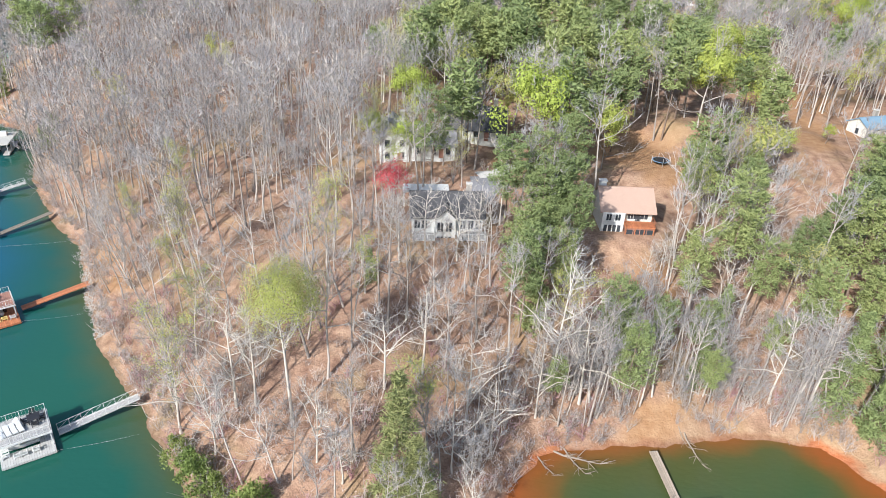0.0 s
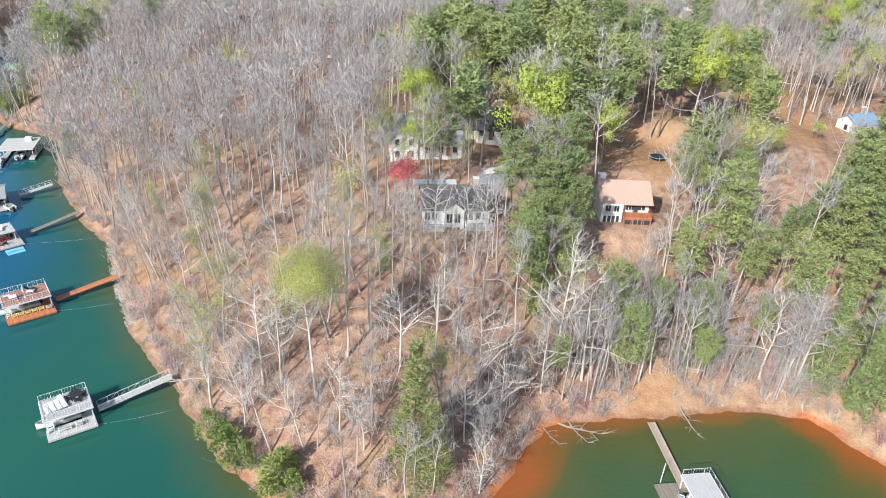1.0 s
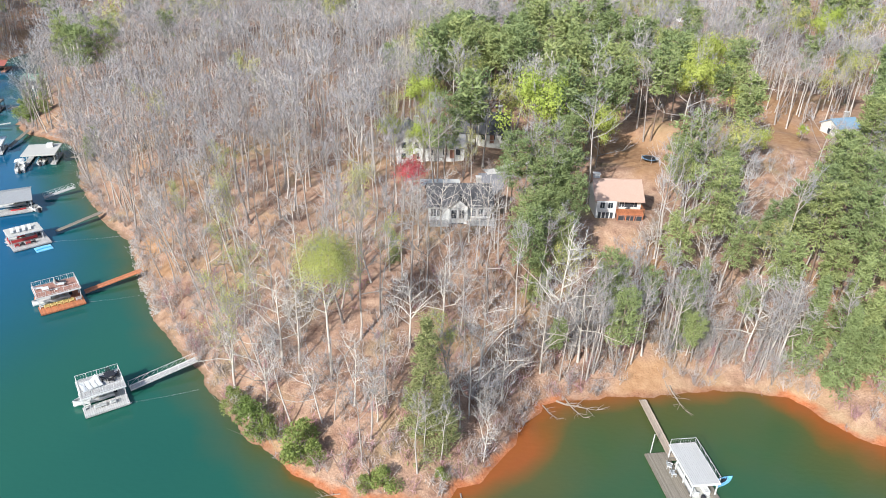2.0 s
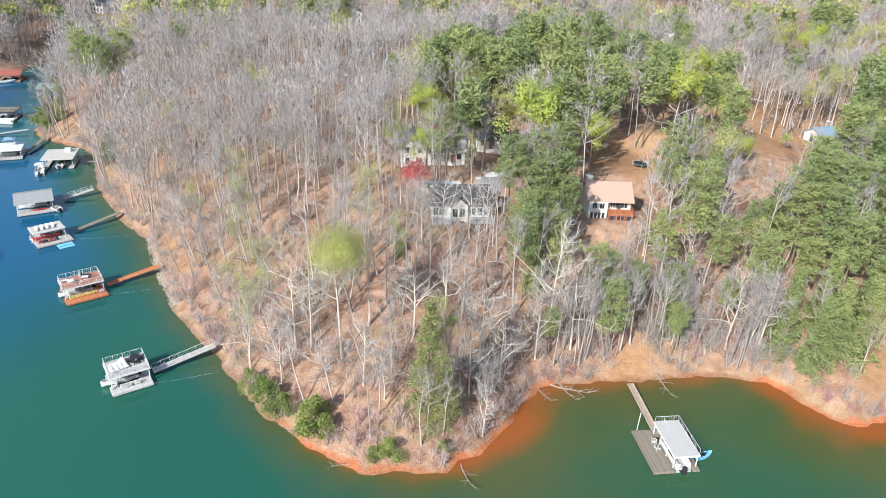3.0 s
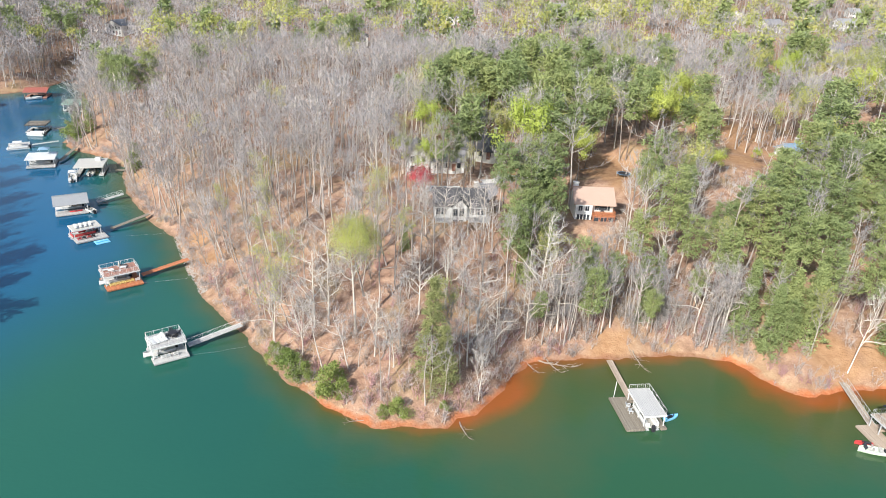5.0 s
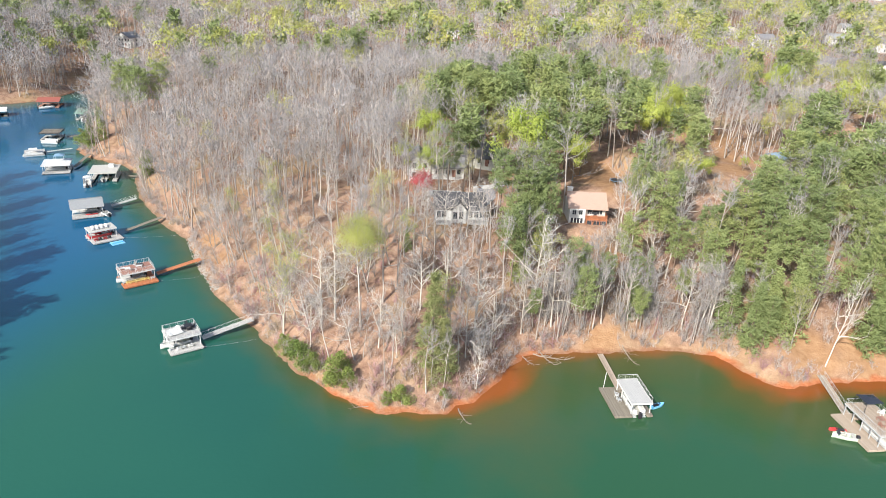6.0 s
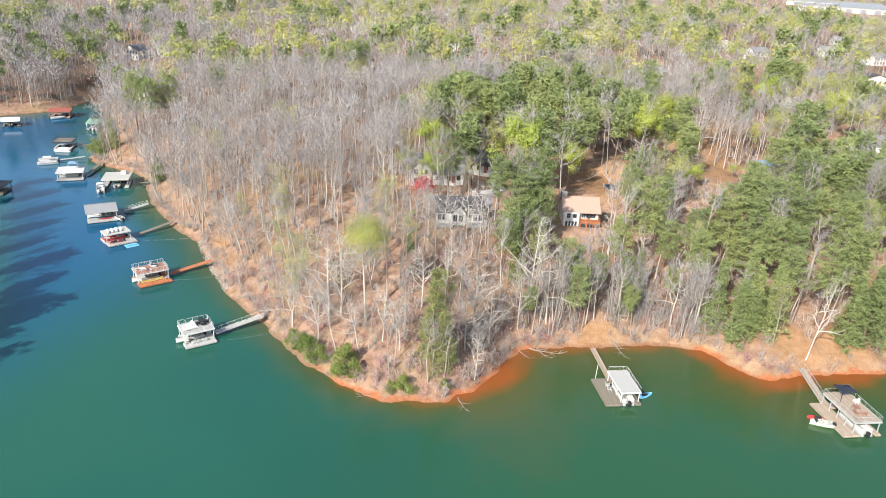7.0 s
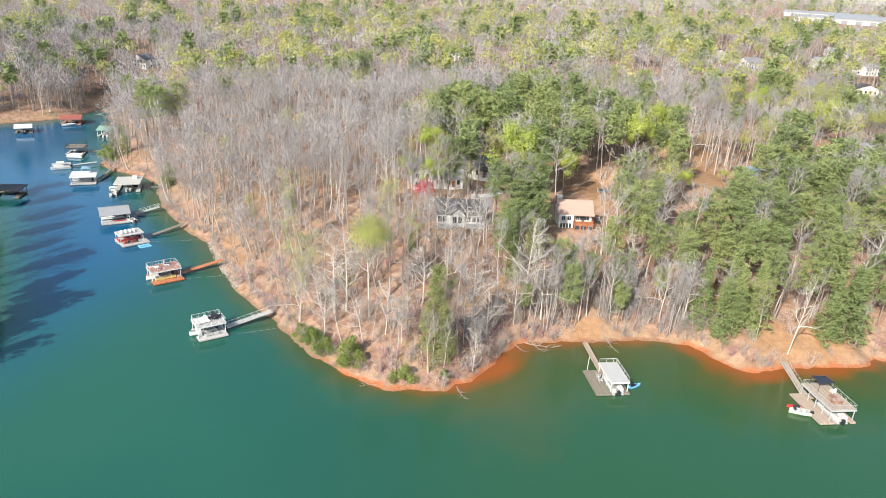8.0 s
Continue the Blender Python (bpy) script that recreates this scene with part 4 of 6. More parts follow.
# flat-roofed dock with a blue shade on top
c, a = (-141.0, 168.6), 22.0
dock(c, a, 8.4, 8.2, "boat dock with flat pale roof and blue shade", "pale_wood", "white", (-0.1, 6.8, 2.2, 7.0), (0.2, 8.2, 0.4, 8.0), 2.8, "flat", "", "white", 3)
gangway((-134.8, 177.6), (-136.5, 191.2), 0.6, 1.4, 1.2, M["grey_wood"], None, "dark plank walkway to the red clay point")
pontoon(on(c, a, 6.7, 4.6, 0.0, 90), "white pontoon boat under the flat dock roof", 6.6, 2.4, None)
s = thing("shade_canopy", on(c, a, 5.0, 5.6, 3.05), "blue shade canopy on four poles", "canopy")
part("canopy", Shape().loft([[(-1.6, -1.6, 2.0), (1.6, -1.6, 2.0), (1.6, 1.6, 2.0), (-1.6, 1.6, 2.0)], [(-0.1, -0.1, 2.6), (0.1, -0.1, 2.6), (0.1, 0.1, 2.6), (-0.1, 0.1, 2.6)]]), M["blue_roof"], s)
for x in (-1.5, 1.5):
    for y in (-1.5, 1.5):
        part("pole", Shape().tube([(x, y, 0), (x, y, 2.02)], [0.04, 0.04], 5), M["white"], s)

# docks further up the inlet
c, a = (-159.5, 189.4), 32.0
dock(c, a, 6.6, 5.0, "small open dock with a moored pontoon boat", "pale_wood", "white", None, None)
gangway((-153.6, 193.6), (-146.2, 197.6), 0.6, 1.2, 1.2, M["pale_wood"], None, "pale walkway to the clay point")
pontoon(on(c, a, 6.4, -1.6, 0.0, 90), "white pontoon boat with a pale canopy", 7.2, 2.5, "white")
c, a = (-165.0, 208.6), 14.0
dock(c, a, 7.0, 7.5, "boat dock with a dark railed top deck", "pale_wood", "black", (1.0, 5.8, -0.1, 6.4), (0, 7.0, 0.4, 7.3), 2.8, "deck", "fblr", "grey_wood", 3)
pontoon(on(c, a, 7.5, -3.0, 0.0, 80), "cream pontoon boat moored in front of the dock", 6.5, 2.4, None)
gangway((-157.5, 214.5), (-149.5, 219.5), 0.6, 1.5, 1.2, M["grey_wood"], None, "plank walkway under the trees")
c, a = (-169.5, 243.4), 4.0
dock(c, a, 8.2, 9.0, "boat dock under a pale green gable roof", "pale_wood", "white", (1.2, 6.8, -0.1, 7.8), (0, 8.2, 0.3, 9.0), 3.0, "gable", "", "green_roof", 3)
pontoon(on(c, a, 4.0, -1.5, 0.0, 0), "white pontoon boat under the green roof", 7.0, 2.5, None)
c, a = (-197.0, 261.8), 16.0
dock(c, a, 9.0, 9.0, "boat dock under a dull red roof", "rust_wood", "rust_wood", (1.2, 7.4, -0.1, 7.8), (0, 9.0, 0.3, 9.0), 2.9, "gable", "", "red_roof", 3)
speedboat(on(c, a, 1.0, -2.0, 0.0, -70), "white", "white motorboat moored before the red dock", 6.5, 2.4)
c, a = (-205.5, 239.6), 28.0
dock(c, a, 7.2, 6.0, "low dark dock carrying a covered boat lift", "grey_wood", "black", (1.0, 5.8, -0.1, 5.0), (0.2, 6.8, 0.4, 5.6), 2.5, "gable", "", "white", 3)
speedboat(on(c, a, 3.4, -0.5, 0.1, 0), "black", "dark motorboat on the covered lift", 6.0, 2.3)
c, a = (-157.8, 149.6), 10.0
dock(c, a, 9.0, 7.0, "dark shaded boat dock with a black roof", "grey_wood", "black", (1.2, 7.4, -0.1, 5.8), (0, 9.0, 0.3, 7.0), 2.7, "flat", "", "black", 3)

# pale-decked dock in the cove
c, a = (28.5, 54.0), 9.0
dock(c, a, 7.0, 9.0, "weathered boat dock with a white railed upper deck", "grey_wood", "white", (3.2, 6.0, -0.1, 7.6), (3.0, 6.7, 0.6, 8.1), 2.6, "deck", "br", "white_deck", 4)
gangway((30.9, 62.4), (29.2, 74.6), 0.55, 0.9, 1.15, M["tan_wood"], None, "worn plank walkway from the cove bank")
pontoon(on(c, a, 4.6, 0.2, 0.0, 0), "white pontoon boat berthed in the cove dock", 6.8, 2.4, None)
jet_ski(on(c, a, 7.8, 2.6, -0.1, -70), "lightblue", "light blue jet ski beside the cove dock")
for x, y, r_ in ((2.3, 4.6, 90), (2.4, 6.0, 60)):
    garden_chair(on(c, a, x, y, 0.55, r_), "grey_metal", "grey metal chair on the weathered dock")
s = thing("mooring_pole", pose(28.0, 63.6, 0), "leaning white mooring pole in the water", "pole")
part("pole", Shape().tube([(0, 0, -2.5), (0.25, 0.2, 3.4)], [0.07, 0.06], 6), M["white"], s)

# double-deck dock with a dark pavilion
c, a = (70.6, 49.0), 9.0
dock(c, a, 7.4, 10.2, "two-storey dock with grey metal rails and tan deck", "tan_wood", "grey_metal", (3.2, 6.4, -0.1, 8.6), (2.1, 7.2, 0.6, 10.0), 2.75, "deck", "fblr", "tan_wood", 5)
gangway((71.8, 59.4), (72.5, 71.4), 0.6, 1.1, 1.3, M["tan_wood"], M["grey_metal"], "plank gangway with a metal rail to the red bank")
pontoon(on(c, a, 4.8, 0.2, 0.0, 0), "white pontoon boat inside the tan dock", 7.0, 2.4, None)
s = thing("deck_pavilion", on(c, a, 4.9, 8.2, 2.97), "dark fabric pavilion on the upper dock deck", "pavilion")
part("roof", Shape().loft([[(-1.7, -1.5, 2.1), (1.7, -1.5, 2.1), (1.7, 1.5, 2.1), (-1.7, 1.5, 2.1)], [(-0.6, -0.4, 2.7), (0.6, -0.4, 2.7), (0.6, 0.4, 2.7), (-0.6, 0.4, 2.7)]]), M["car_dark"], s)
for x in (-1.6, 1.6):
    for y in (-1.4, 1.4):
        part("pole", Shape().tube([(x, y, 0), (x, y, 2.12)], [0.05, 0.05], 5), M["black"], s)
table(on(c, a, 4.8, 4.4, 2.97), "rust_wood", "brown table on the upper dock deck", 1.2)
for x, y, r_ in ((5.6, 6.4, -90), (3.2, 3.0, 90), (4.4, 2.6, 180)):
    garden_chair(on(c, a, x + 0.6, y, 2.97, r_), "white" if x > 5 else "rust_wood", "garden chair on the upper dock deck")
jet_ski(pose(69.6, 54.2, -0.1, 0, 0, 78), "red_paint", "dark red jet ski tied at the tan dock")
speedboat(pose(70.2, 52.2, -0.05, 0, 0, 80), "pale_green", "small pale green runabout beside the dock", 4.0, 1.7)


def cable(p, q, label):
    s = Shape()
    pts = [(p[0] + (q[0] - p[0]) * t, p[1] + (q[1] - p[1]) * t, p[2] + (q[2] - p[2]) * t - 0.15 * math.sin(math.pi * t)) for t in (0, 0.25, 0.5, 0.75, 1)]
    tagged(new("mooring_cable", s.tube(pts, [0.007] * 5, 5).mesh("mooring_cable", M["grey_metal"])), label, "cable", "mooring cables")


cable((-50.6, 68.4, 0.5), (-41.0, 71.8, 0.9), "thin steel cable from white dock to bank")
cable((-71.2, 96.0, 0.5), (-62.0, 98.6, 0.9), "thin steel cable from rust-red dock to bank")
cable((-90.6, 119.6, 0.5), (-76.5, 123.0, 0.9), "thin steel cable from canvas-roofed dock to bank")

# ---- trees ----
def unit(v):
    return v / np.maximum(np.linalg.norm(v, axis=-1, keepdims=True), 1e-9)


TETRA = np.array([(1, 0, -0.35), (-0.5, 0.87, -0.35), (-0.5, -0.87, -0.35), (0, 0, 0.8)])
TETRA_FACES = np.array([(0, 1, 3), (1, 2, 3), (2, 0, 3), (1, 0, 2)])


class Wood:
    """Arrays of triangles for one tree: index 0 is bark, 1 is crown."""

    def __init__(self):
        self.v, self.t, self.k, self.n = [], [], [], 0

    def put(self, v, t, kind):
        self.v.append(v)
        self.t.append(t + self.n)
        self.k.append(np.full(len(t), kind))
        self.n += len(v)

    def tube(self, pts, radii, n, kind=0):
        pts = np.asarray(pts, float)
        axis = unit(pts[-1] - pts[0])
        side = unit(np.cross(axis, (0.2, 0.9, 0.3) if abs(axis[2]) > 0.7 else (0.1, 0.2, 1.0)))
        up = np.cross(axis, side)
        a = np.arange(n) * 2 * np.pi / n
        ring = np.cos(a)[:, None] * side + np.sin(a)[:, None] * up
        v = (pts[:, None] + ring[None] * np.asarray(radii)[:, None, None]).reshape(-1, 3)
        t = []
        for k in range(len(pts) - 1):
            for i in range(n):
                p, q = k * n + i, k * n + (i + 1) % n
                t += [(p, q, q + n), (p, q + n, p + n)]
        self.put(v, np.array(t), kind)

    def slivers(self, base, tip, width, rng, kind=1, face=None):
        """Thin pointed blades from base to tip, turned at random or toward face."""
        base, tip = np.asarray(base), np.asarray(tip)
        side = unit(np.cross(tip - base, rng.normal(size=base.shape) if face is None else face)) * (np.asarray(width)[..., None] * 0.5 if np.ndim(width) else width * 0.5)
        v = np.stack([base - side, base + side, tip], 1).reshape(-1, 3)
        self.put(v, np.arange(len(v)).reshape(-1, 3), kind)

    def leaves(self, at, size, rng, kind=1, face=None):
        n = len(at)
        a = unit(rng.normal(size=(n, 3)))
        if face is not None:
            a = unit(np.cross(face, a))
        b = unit(np.cross(a, rng.normal(size=(n, 3)) if face is None else face))
        s = size * rng.uniform(0.6, 1.3, (n, 1))
        v = np.stack([at - a * s * 0.5, at + a * s * 0.5 + b * s * 0.15, at + b * s * 0.8], 1).reshape(-1, 3)
        self.put(v, np.arange(len(v)).reshape(-1, 3), kind)

    def clumps(self, at, size, rng, kind=1):
        """Rough lumps of foliage, one at each place, half-axes in size."""
        n = len(at)
        a, side = rng.rand(n, 1) * 6.3, np.where(rng.rand(n, 1) < 0.35, -1.0, 1.0)
        x, y, z = TETRA[None, :, 0], TETRA[None, :, 1], TETRA[None, :, 2]
        turned = np.stack([(x * np.cos(a) - y * np.sin(a)) * side, x * np.sin(a) + y * np.cos(a), z * side], 2)
        v = turned * size[:, None] * rng.uniform(0.6, 1.4, (n, 4, 1)) + at[:, None]
        t = TETRA_FACES[None] + 4 * np.arange(n)[:, None, None]
        self.put(v.reshape(-1, 3), t.reshape(-1, 3), kind)

    def arrays(self):
        return np.concatenate(self.v), np.concatenate(self.t), np.concatenate(self.k)


def hardwood(seed, h, limbs, boughs, twigs, sides, spread=1.0, leaf=0, leaf_size=0.3, fork=0.42, width=0.045, twig_len=1.3, lean=0.04, rise=0.9, crook=0.12, girth=1.0, stems=1, dome=0.0, dome_z=0.7, cap=False, puff=0.0):
    """A leafless or budding broadleaf tree: wandering trunk, crooked rising limbs, boughs and fine twigs."""
    rng, w = np.random.RandomState(seed), Wood()
    starts = []
    ks = np.linspace(0, 1, 7 if sides > 4 else 4 if sides > 3 else 3)
    for n in range(stems):
        lean_v = rng.normal(size=2) * (lean if stems == 1 else 0.2)
        bend, ph = rng.normal(size=(2, 2)) * 0.014 * h, rng.rand(2) * 6
        hh = h * (1 if n == 0 else rng.uniform(0.7, 1.0))
        r0 = (0.0085 * hh + 0.03) * girth

        def stem(s):
            bow = bend[0] * math.sin(s * 4.5 + ph[0]) + bend[1] * math.sin(s * 8 + ph[1]) * 0.5
            bow = bow - (bend[0] * math.sin(ph[0]) + bend[1] * math.sin(ph[1]) * 0.5)
            return np.array([lean_v[0] * hh * s + bow[0], lean_v[1] * hh * s + bow[1], -0.5 + (hh * 0.94 + 0.5) * s])
        w.tube([stem(s) for s in ks], [r0 * (1.3 if s == 0 else 1 - 0.9 * s ** 1.15) for s in ks], sides)
        for i in range(limbs):
            s = fork + (0.97 - fork) * ((i + rng.rand() * 0.9) / limbs) ** 0.9
            a = i * 2.4 + rng.rand() * 1.6 + n
            ln = hh * spread * (0.34 * (1.1 - s) + 0.10) * rng.uniform(0.6, 1.3)
            up = rise * rng.uniform(0.5, 1.4)
            p = stem(s)
            d = unit(np.array([math.cos(a), math.sin(a), up * 0.6]))
            rr = r0 * (1.05 - 0.85 * s) * 0.72
            line, k = [p], 4 if sides > 4 else 3 if sides > 3 else 2
            for j in range(k - 1):
                d = unit(d + rng.normal(size=3) * crook * 2.2 + np.array([0, 0, 0.22 * up]))
                line.append(line[-1] + d * ln / (k - 1))
            w.tube(line, [rr * (1 - 0.85 * j / (k - 1)) + 0.008 for j in range(k)], max(3, sides - 2))
            starts += [(line[j], line[j + 1], ln * (1 - 0.2 * j)) for j in range(k - 1)]
        starts.append((stem(0.78), stem(1.0), hh * 0.16))
    bs, be = [], []
    for i in range(boughs):
        p, q, ln = starts[rng.randint(len(starts))]
        b0 = p + (q - p) * rng.uniform(0.2, 1.0)
        d = unit(unit(q - p) * 0.7 + rng.normal(size=3) * 0.5 + np.array([0, 0, 0.3 * rise]))
        b1 = b0 + d * ln * rng.uniform(0.16, 0.32)
        b2 = b1 + unit(d + rng.normal(size=3) * crook * 2.5 + np.array([0, 0, 0.25])) * ln * rng.uniform(0.12, 0.28)
        if sides > 5:
            w.tube([b0, b1, b2], [0.035 * girth + 0.005, 0.024 * girth, 0.01], 3, 0)
        elif sides > 3:
            w.slivers(np.array([b0, b1]), np.array([b1 + (b1 - b0) * 0.1, b2]), width * 1.9, rng, 0)
        else:
            w.slivers(b0[None], b2[None], width * 1.6, rng, 0)
        bs += [b0, b1]
        be += [b1, b2]
    bs, be = np.array(bs), np.array(be)
    i = rng.randint(len(bs), size=twigs)
    base = bs[i] + (be[i] - bs[i]) * rng.uniform(0.1, 1.0, (twigs, 1))
    d = unit(unit(be[i] - bs[i]) * 0.7 + rng.normal(size=(twigs, 3)) * 0.55 + (0, 0, 0.3 * rise))
    tip = base + d * twig_len * rng.uniform(0.5, 1.35, (twigs, 1))
    if puff:
        lobes = rng.normal(size=(6, 3)) * (0.085, 0.085, 0.07) * h * puff + (0, 0, h * 0.76)
        d = unit(rng.normal(size=(twigs, 3)) + (0, 0, 0.35))
        base = lobes[rng.randint(6, size=twigs)] + d * (0.13, 0.13, 0.15) * h * puff * rng.uniform(0.1, 1.0, (twigs, 1)) ** 0.55
        tip = base + unit(d * 0.6 + (0, 0, 0.55) + rng.normal(size=(twigs, 3)) * 0.4) * twig_len * rng.uniform(0.5, 1.3, (twigs, 1))
    away = unit(unit(base - (0, 0, h * 0.62)) * 0.8 + (0, 0, 0.25) + rng.normal(size=(twigs, 3)) * (0.3 if puff else 0.5))
    w.slivers(base, tip, width, rng, 1, away)
    if leaf and dome:
        if cap:
            d = unit(rng.normal(size=(leaf, 3)) * (1, 1, 0.8) + (0, 0, 0.35))
            edge = 1 + 0.17 * np.sin(4 * np.arctan2(d[:, 1], d[:, 0]) + seed) * np.cos(5 * d[:, 2]) + 0.1 * np.sin(9 * d[:, 0] + 7 * d[:, 1])
            at = d * (0.235 * h * dome, 0.235 * h * dome, 0.25 * h * dome) * edge[:, None] * rng.uniform(0.12, 1.0, (leaf, 1)) ** 0.4 + rng.normal(size=(leaf, 3)) * 0.25 + (0, 0, h * dome_z)
            at = at[rng.rand(leaf) < 0.12 + 0.88 * smooth(-0.3, 0.45, d[:, 2])]
            leaf = len(at)
            d = unit(at - (0, 0, h * (dome_z - 0.05)))
        else:
            n_lobes = 14
            lobes = rng.normal(size=(n_lobes, 3)) * (0.095, 0.095, 0.085) * h * dome + (0, 0, h * dome_z)
            big = rng.uniform(0.6, 1.3, (n_lobes, 1))
            j = rng.randint(n_lobes, size=leaf)
            d = unit(rng.normal(size=(leaf, 3)) + (0, 0, 0.2))
            at = lobes[j] + d * 0.098 * h * dome * big[j] * rng.uniform(0.1, 1.3, (leaf, 1)) ** 0.7
        w.leaves(at, leaf_size, rng, 2, unit(d * 0.7 + unit(at - (0, 0, h * (dome_z - 0.04))) * 0.5 + rng.normal(size=at.shape) * 0.3))
    elif leaf:
        j = rng.randint(twigs, size=leaf)
        at = base[j] + (tip[j] - base[j]) * rng.uniform(0.3, 1.1, (leaf, 1)) + rng.normal(size=(leaf, 3)) * 0.3
        w.leaves(at, leaf_size, rng, 2)
    return w.arrays()


def pine(seed, h, boughs, tufts, sides, crown=0.5, radius=0.17, size=0.6, width=0.2, cone=False, droop=0.1):
    """A pine: straight mast, whorled boughs that sag a little, each a flat uneven spray of needle tufts."""
    rng, w = np.random.RandomState(seed), Wood()
    lean = rng.normal(size=2) * 0.02
    r0 = 0.008 * h + 0.05
    ks = np.linspace(0, 1, 5 if sides > 4 else 3)

    def stem(s):
        return np.array([lean[0] * h * s, lean[1] * h * s, -0.5 + (h + 0.3) * s])
    w.tube([stem(s) for s in ks], [r0 * (1.1 - 0.95 * s) for s in ks], sides)
    turn, lop = rng.rand() * 6.3, rng.rand() * 6.3
    root, tip = [], []
    for i in range(boughs):
        f = (i + rng.rand()) / boughs
        s = 1 - crown * f ** 0.9
        shape = 0.1 + 0.95 * f ** 0.8 if cone else 0.14 + 0.9 * math.sqrt(max(0.0, 1 - (1.55 * f - 0.75) ** 2))
        a = turn + i * 2.4 + rng.uniform(-0.6, 0.6)
        reach = radius * h * shape * rng.uniform(0.45, 1.12) * (1 + 0.22 * math.cos(a - lop))
        p = stem(s)
        q = p + np.array([math.cos(a) * reach, math.sin(a) * reach, reach * (0.34 - 0.75 * f) * (0.4 if cone else 1.0) - droop * reach + rng.uniform(-0.02, 0.025) * h])
        if sides > 3 and i % 2 == 0:
            w.slivers(p[None], (p + (q - p) * 0.9)[None], 0.1, rng, 0)
        root.append(p)
        tip.append(q)
    root, tip = np.repeat(np.array(root), tufts, 0), np.repeat(np.array(tip), tufts, 0)
    n = len(root)
    t = rng.uniform(0.12, 1.0, (n, 1)) ** 0.62
    out = tip - root
    ln = np.linalg.norm(out, axis=1, keepdims=True)
    side = unit(np.cross(out, (0.0, 0.0, 1.0)))
    at = root + out * t + side * rng.normal(size=(n, 1)) * (0.22 * ln * (1.15 - 0.75 * t) + 0.18) + rng.normal(size=(n, 3)) * (0.12, 0.12, 0.2) * size * 2
    d = unit(unit(out) * 0.55 + side * rng.normal(size=(n, 1)) * 0.6 + rng.normal(size=(n, 3)) * 0.35 + (0, 0, 0.22))
    length = size * rng.uniform(0.6, 1.35, (n, 1))
    face = unit(unit(out) * 0.35 + (0, 0, 0.75) + rng.normal(size=(n, 3)) * 0.55)
    w.slivers(at - d * length * 0.35, at + d * length * 0.65, width * rng.uniform(0.7, 1.35, n), rng, 1, face)
    return w.arrays()


def bush(seed, h, r, stems, leaves, size=0.22, twigs=0):
    rng, w = np.random.RandomState(seed), Wood()
    base = rng.normal(size=(stems, 3)) * (r * 0.18, r * 0.18, 0)
    tip = base + np.stack([rng.normal(size=stems) * r * 0.5, rng.normal(size=stems) * r * 0.5, rng.uniform(0.6, 1.0, stems) * h], 1)
    w.slivers(base - (0, 0, 0.2), tip, 0.07, rng, 0)
    if twigs:
        j = rng.randint(stems, size=twigs)
        p = base[j] + (tip[j] - base[j]) * rng.uniform(0.2, 1, (twigs, 1))
        w.slivers(p, p + unit(rng.normal(size=(twigs, 3)) + (0, 0, 0.5)) * r * 0.55, 0.055, rng, 1)
    if leaves:
        lobes = rng.normal(size=(11, 3)) * (r * 0.42, r * 0.42, h * 0.14) + (0, 0, h * 0.36)
        lobes[:3] = rng.normal(size=(3, 3)) * (r * 0.12, r * 0.12, 0) + np.array([(0, 0, h * 0.62), (0, 0, h * 0.76), (0, 0, h * 0.88)])
        big = np.concatenate([(0.5, 0.38, 0.24), rng.uniform(0.3, 0.58, 8)])[:, None] * r
        j = rng.randint(11, size=leaves)
        at = lobes[j] + unit(rng.normal(size=(leaves, 3))) * big[j] * rng.uniform(0.3, 1.15, (leaves, 1)) ** 0.6
        at[:, 2] = np.maximum(at[:, 2], 0.1)
        w.leaves(at, size, rng, 1)
    return w.arrays()


def tree_thing(name, arrays, mats, label, category, group, crown_name="crown"):
    """A master tree: an empty with a trunk and a crown, made from the arrays."""
    v, t, k = arrays
    ob = thing(name, Matrix.Identity(4), label, category, group)
    for kind in sorted(set(k.tolist())):
        sub = t[k == kind]
        used, inv = np.unique(sub, return_inverse=True)
        me = raw_mesh(("trunk", crown_name, "leaves")[kind], v[used], inv.reshape(-1, 3), [mats[kind]])
        part(me.name, me, None, ob)
    return ob


def joined(name, variants, mats, spots, label, category):
    """A far wood in one mesh: variants of tree arrays at spots of x, y, z, scale, turn, tone."""
    vs, ts, ks, tones, n = [], [], [], [], 0
    for i, (x, y, z, s, a, tone) in enumerate(spots):
        v, t, k = variants[i % len(variants)]
        c, q = math.cos(a) * s, math.sin(a) * s
        vs.append(np.stack([v[:, 0] * c - v[:, 1] * q + x, v[:, 0] * q + v[:, 1] * c + y, v[:, 2] * s + z], 1).astype(np.float32))
        ts.append(t + n)
        ks.append(k)
        tones.append(np.full(len(v), tone, np.float32))
        n += len(v)
    me = raw_mesh(name, np.concatenate(vs), np.concatenate(ts), mats, np.concatenate(ks), np.concatenate(tones))
    return tagged(new(name, me), label, category, kind="stuff")


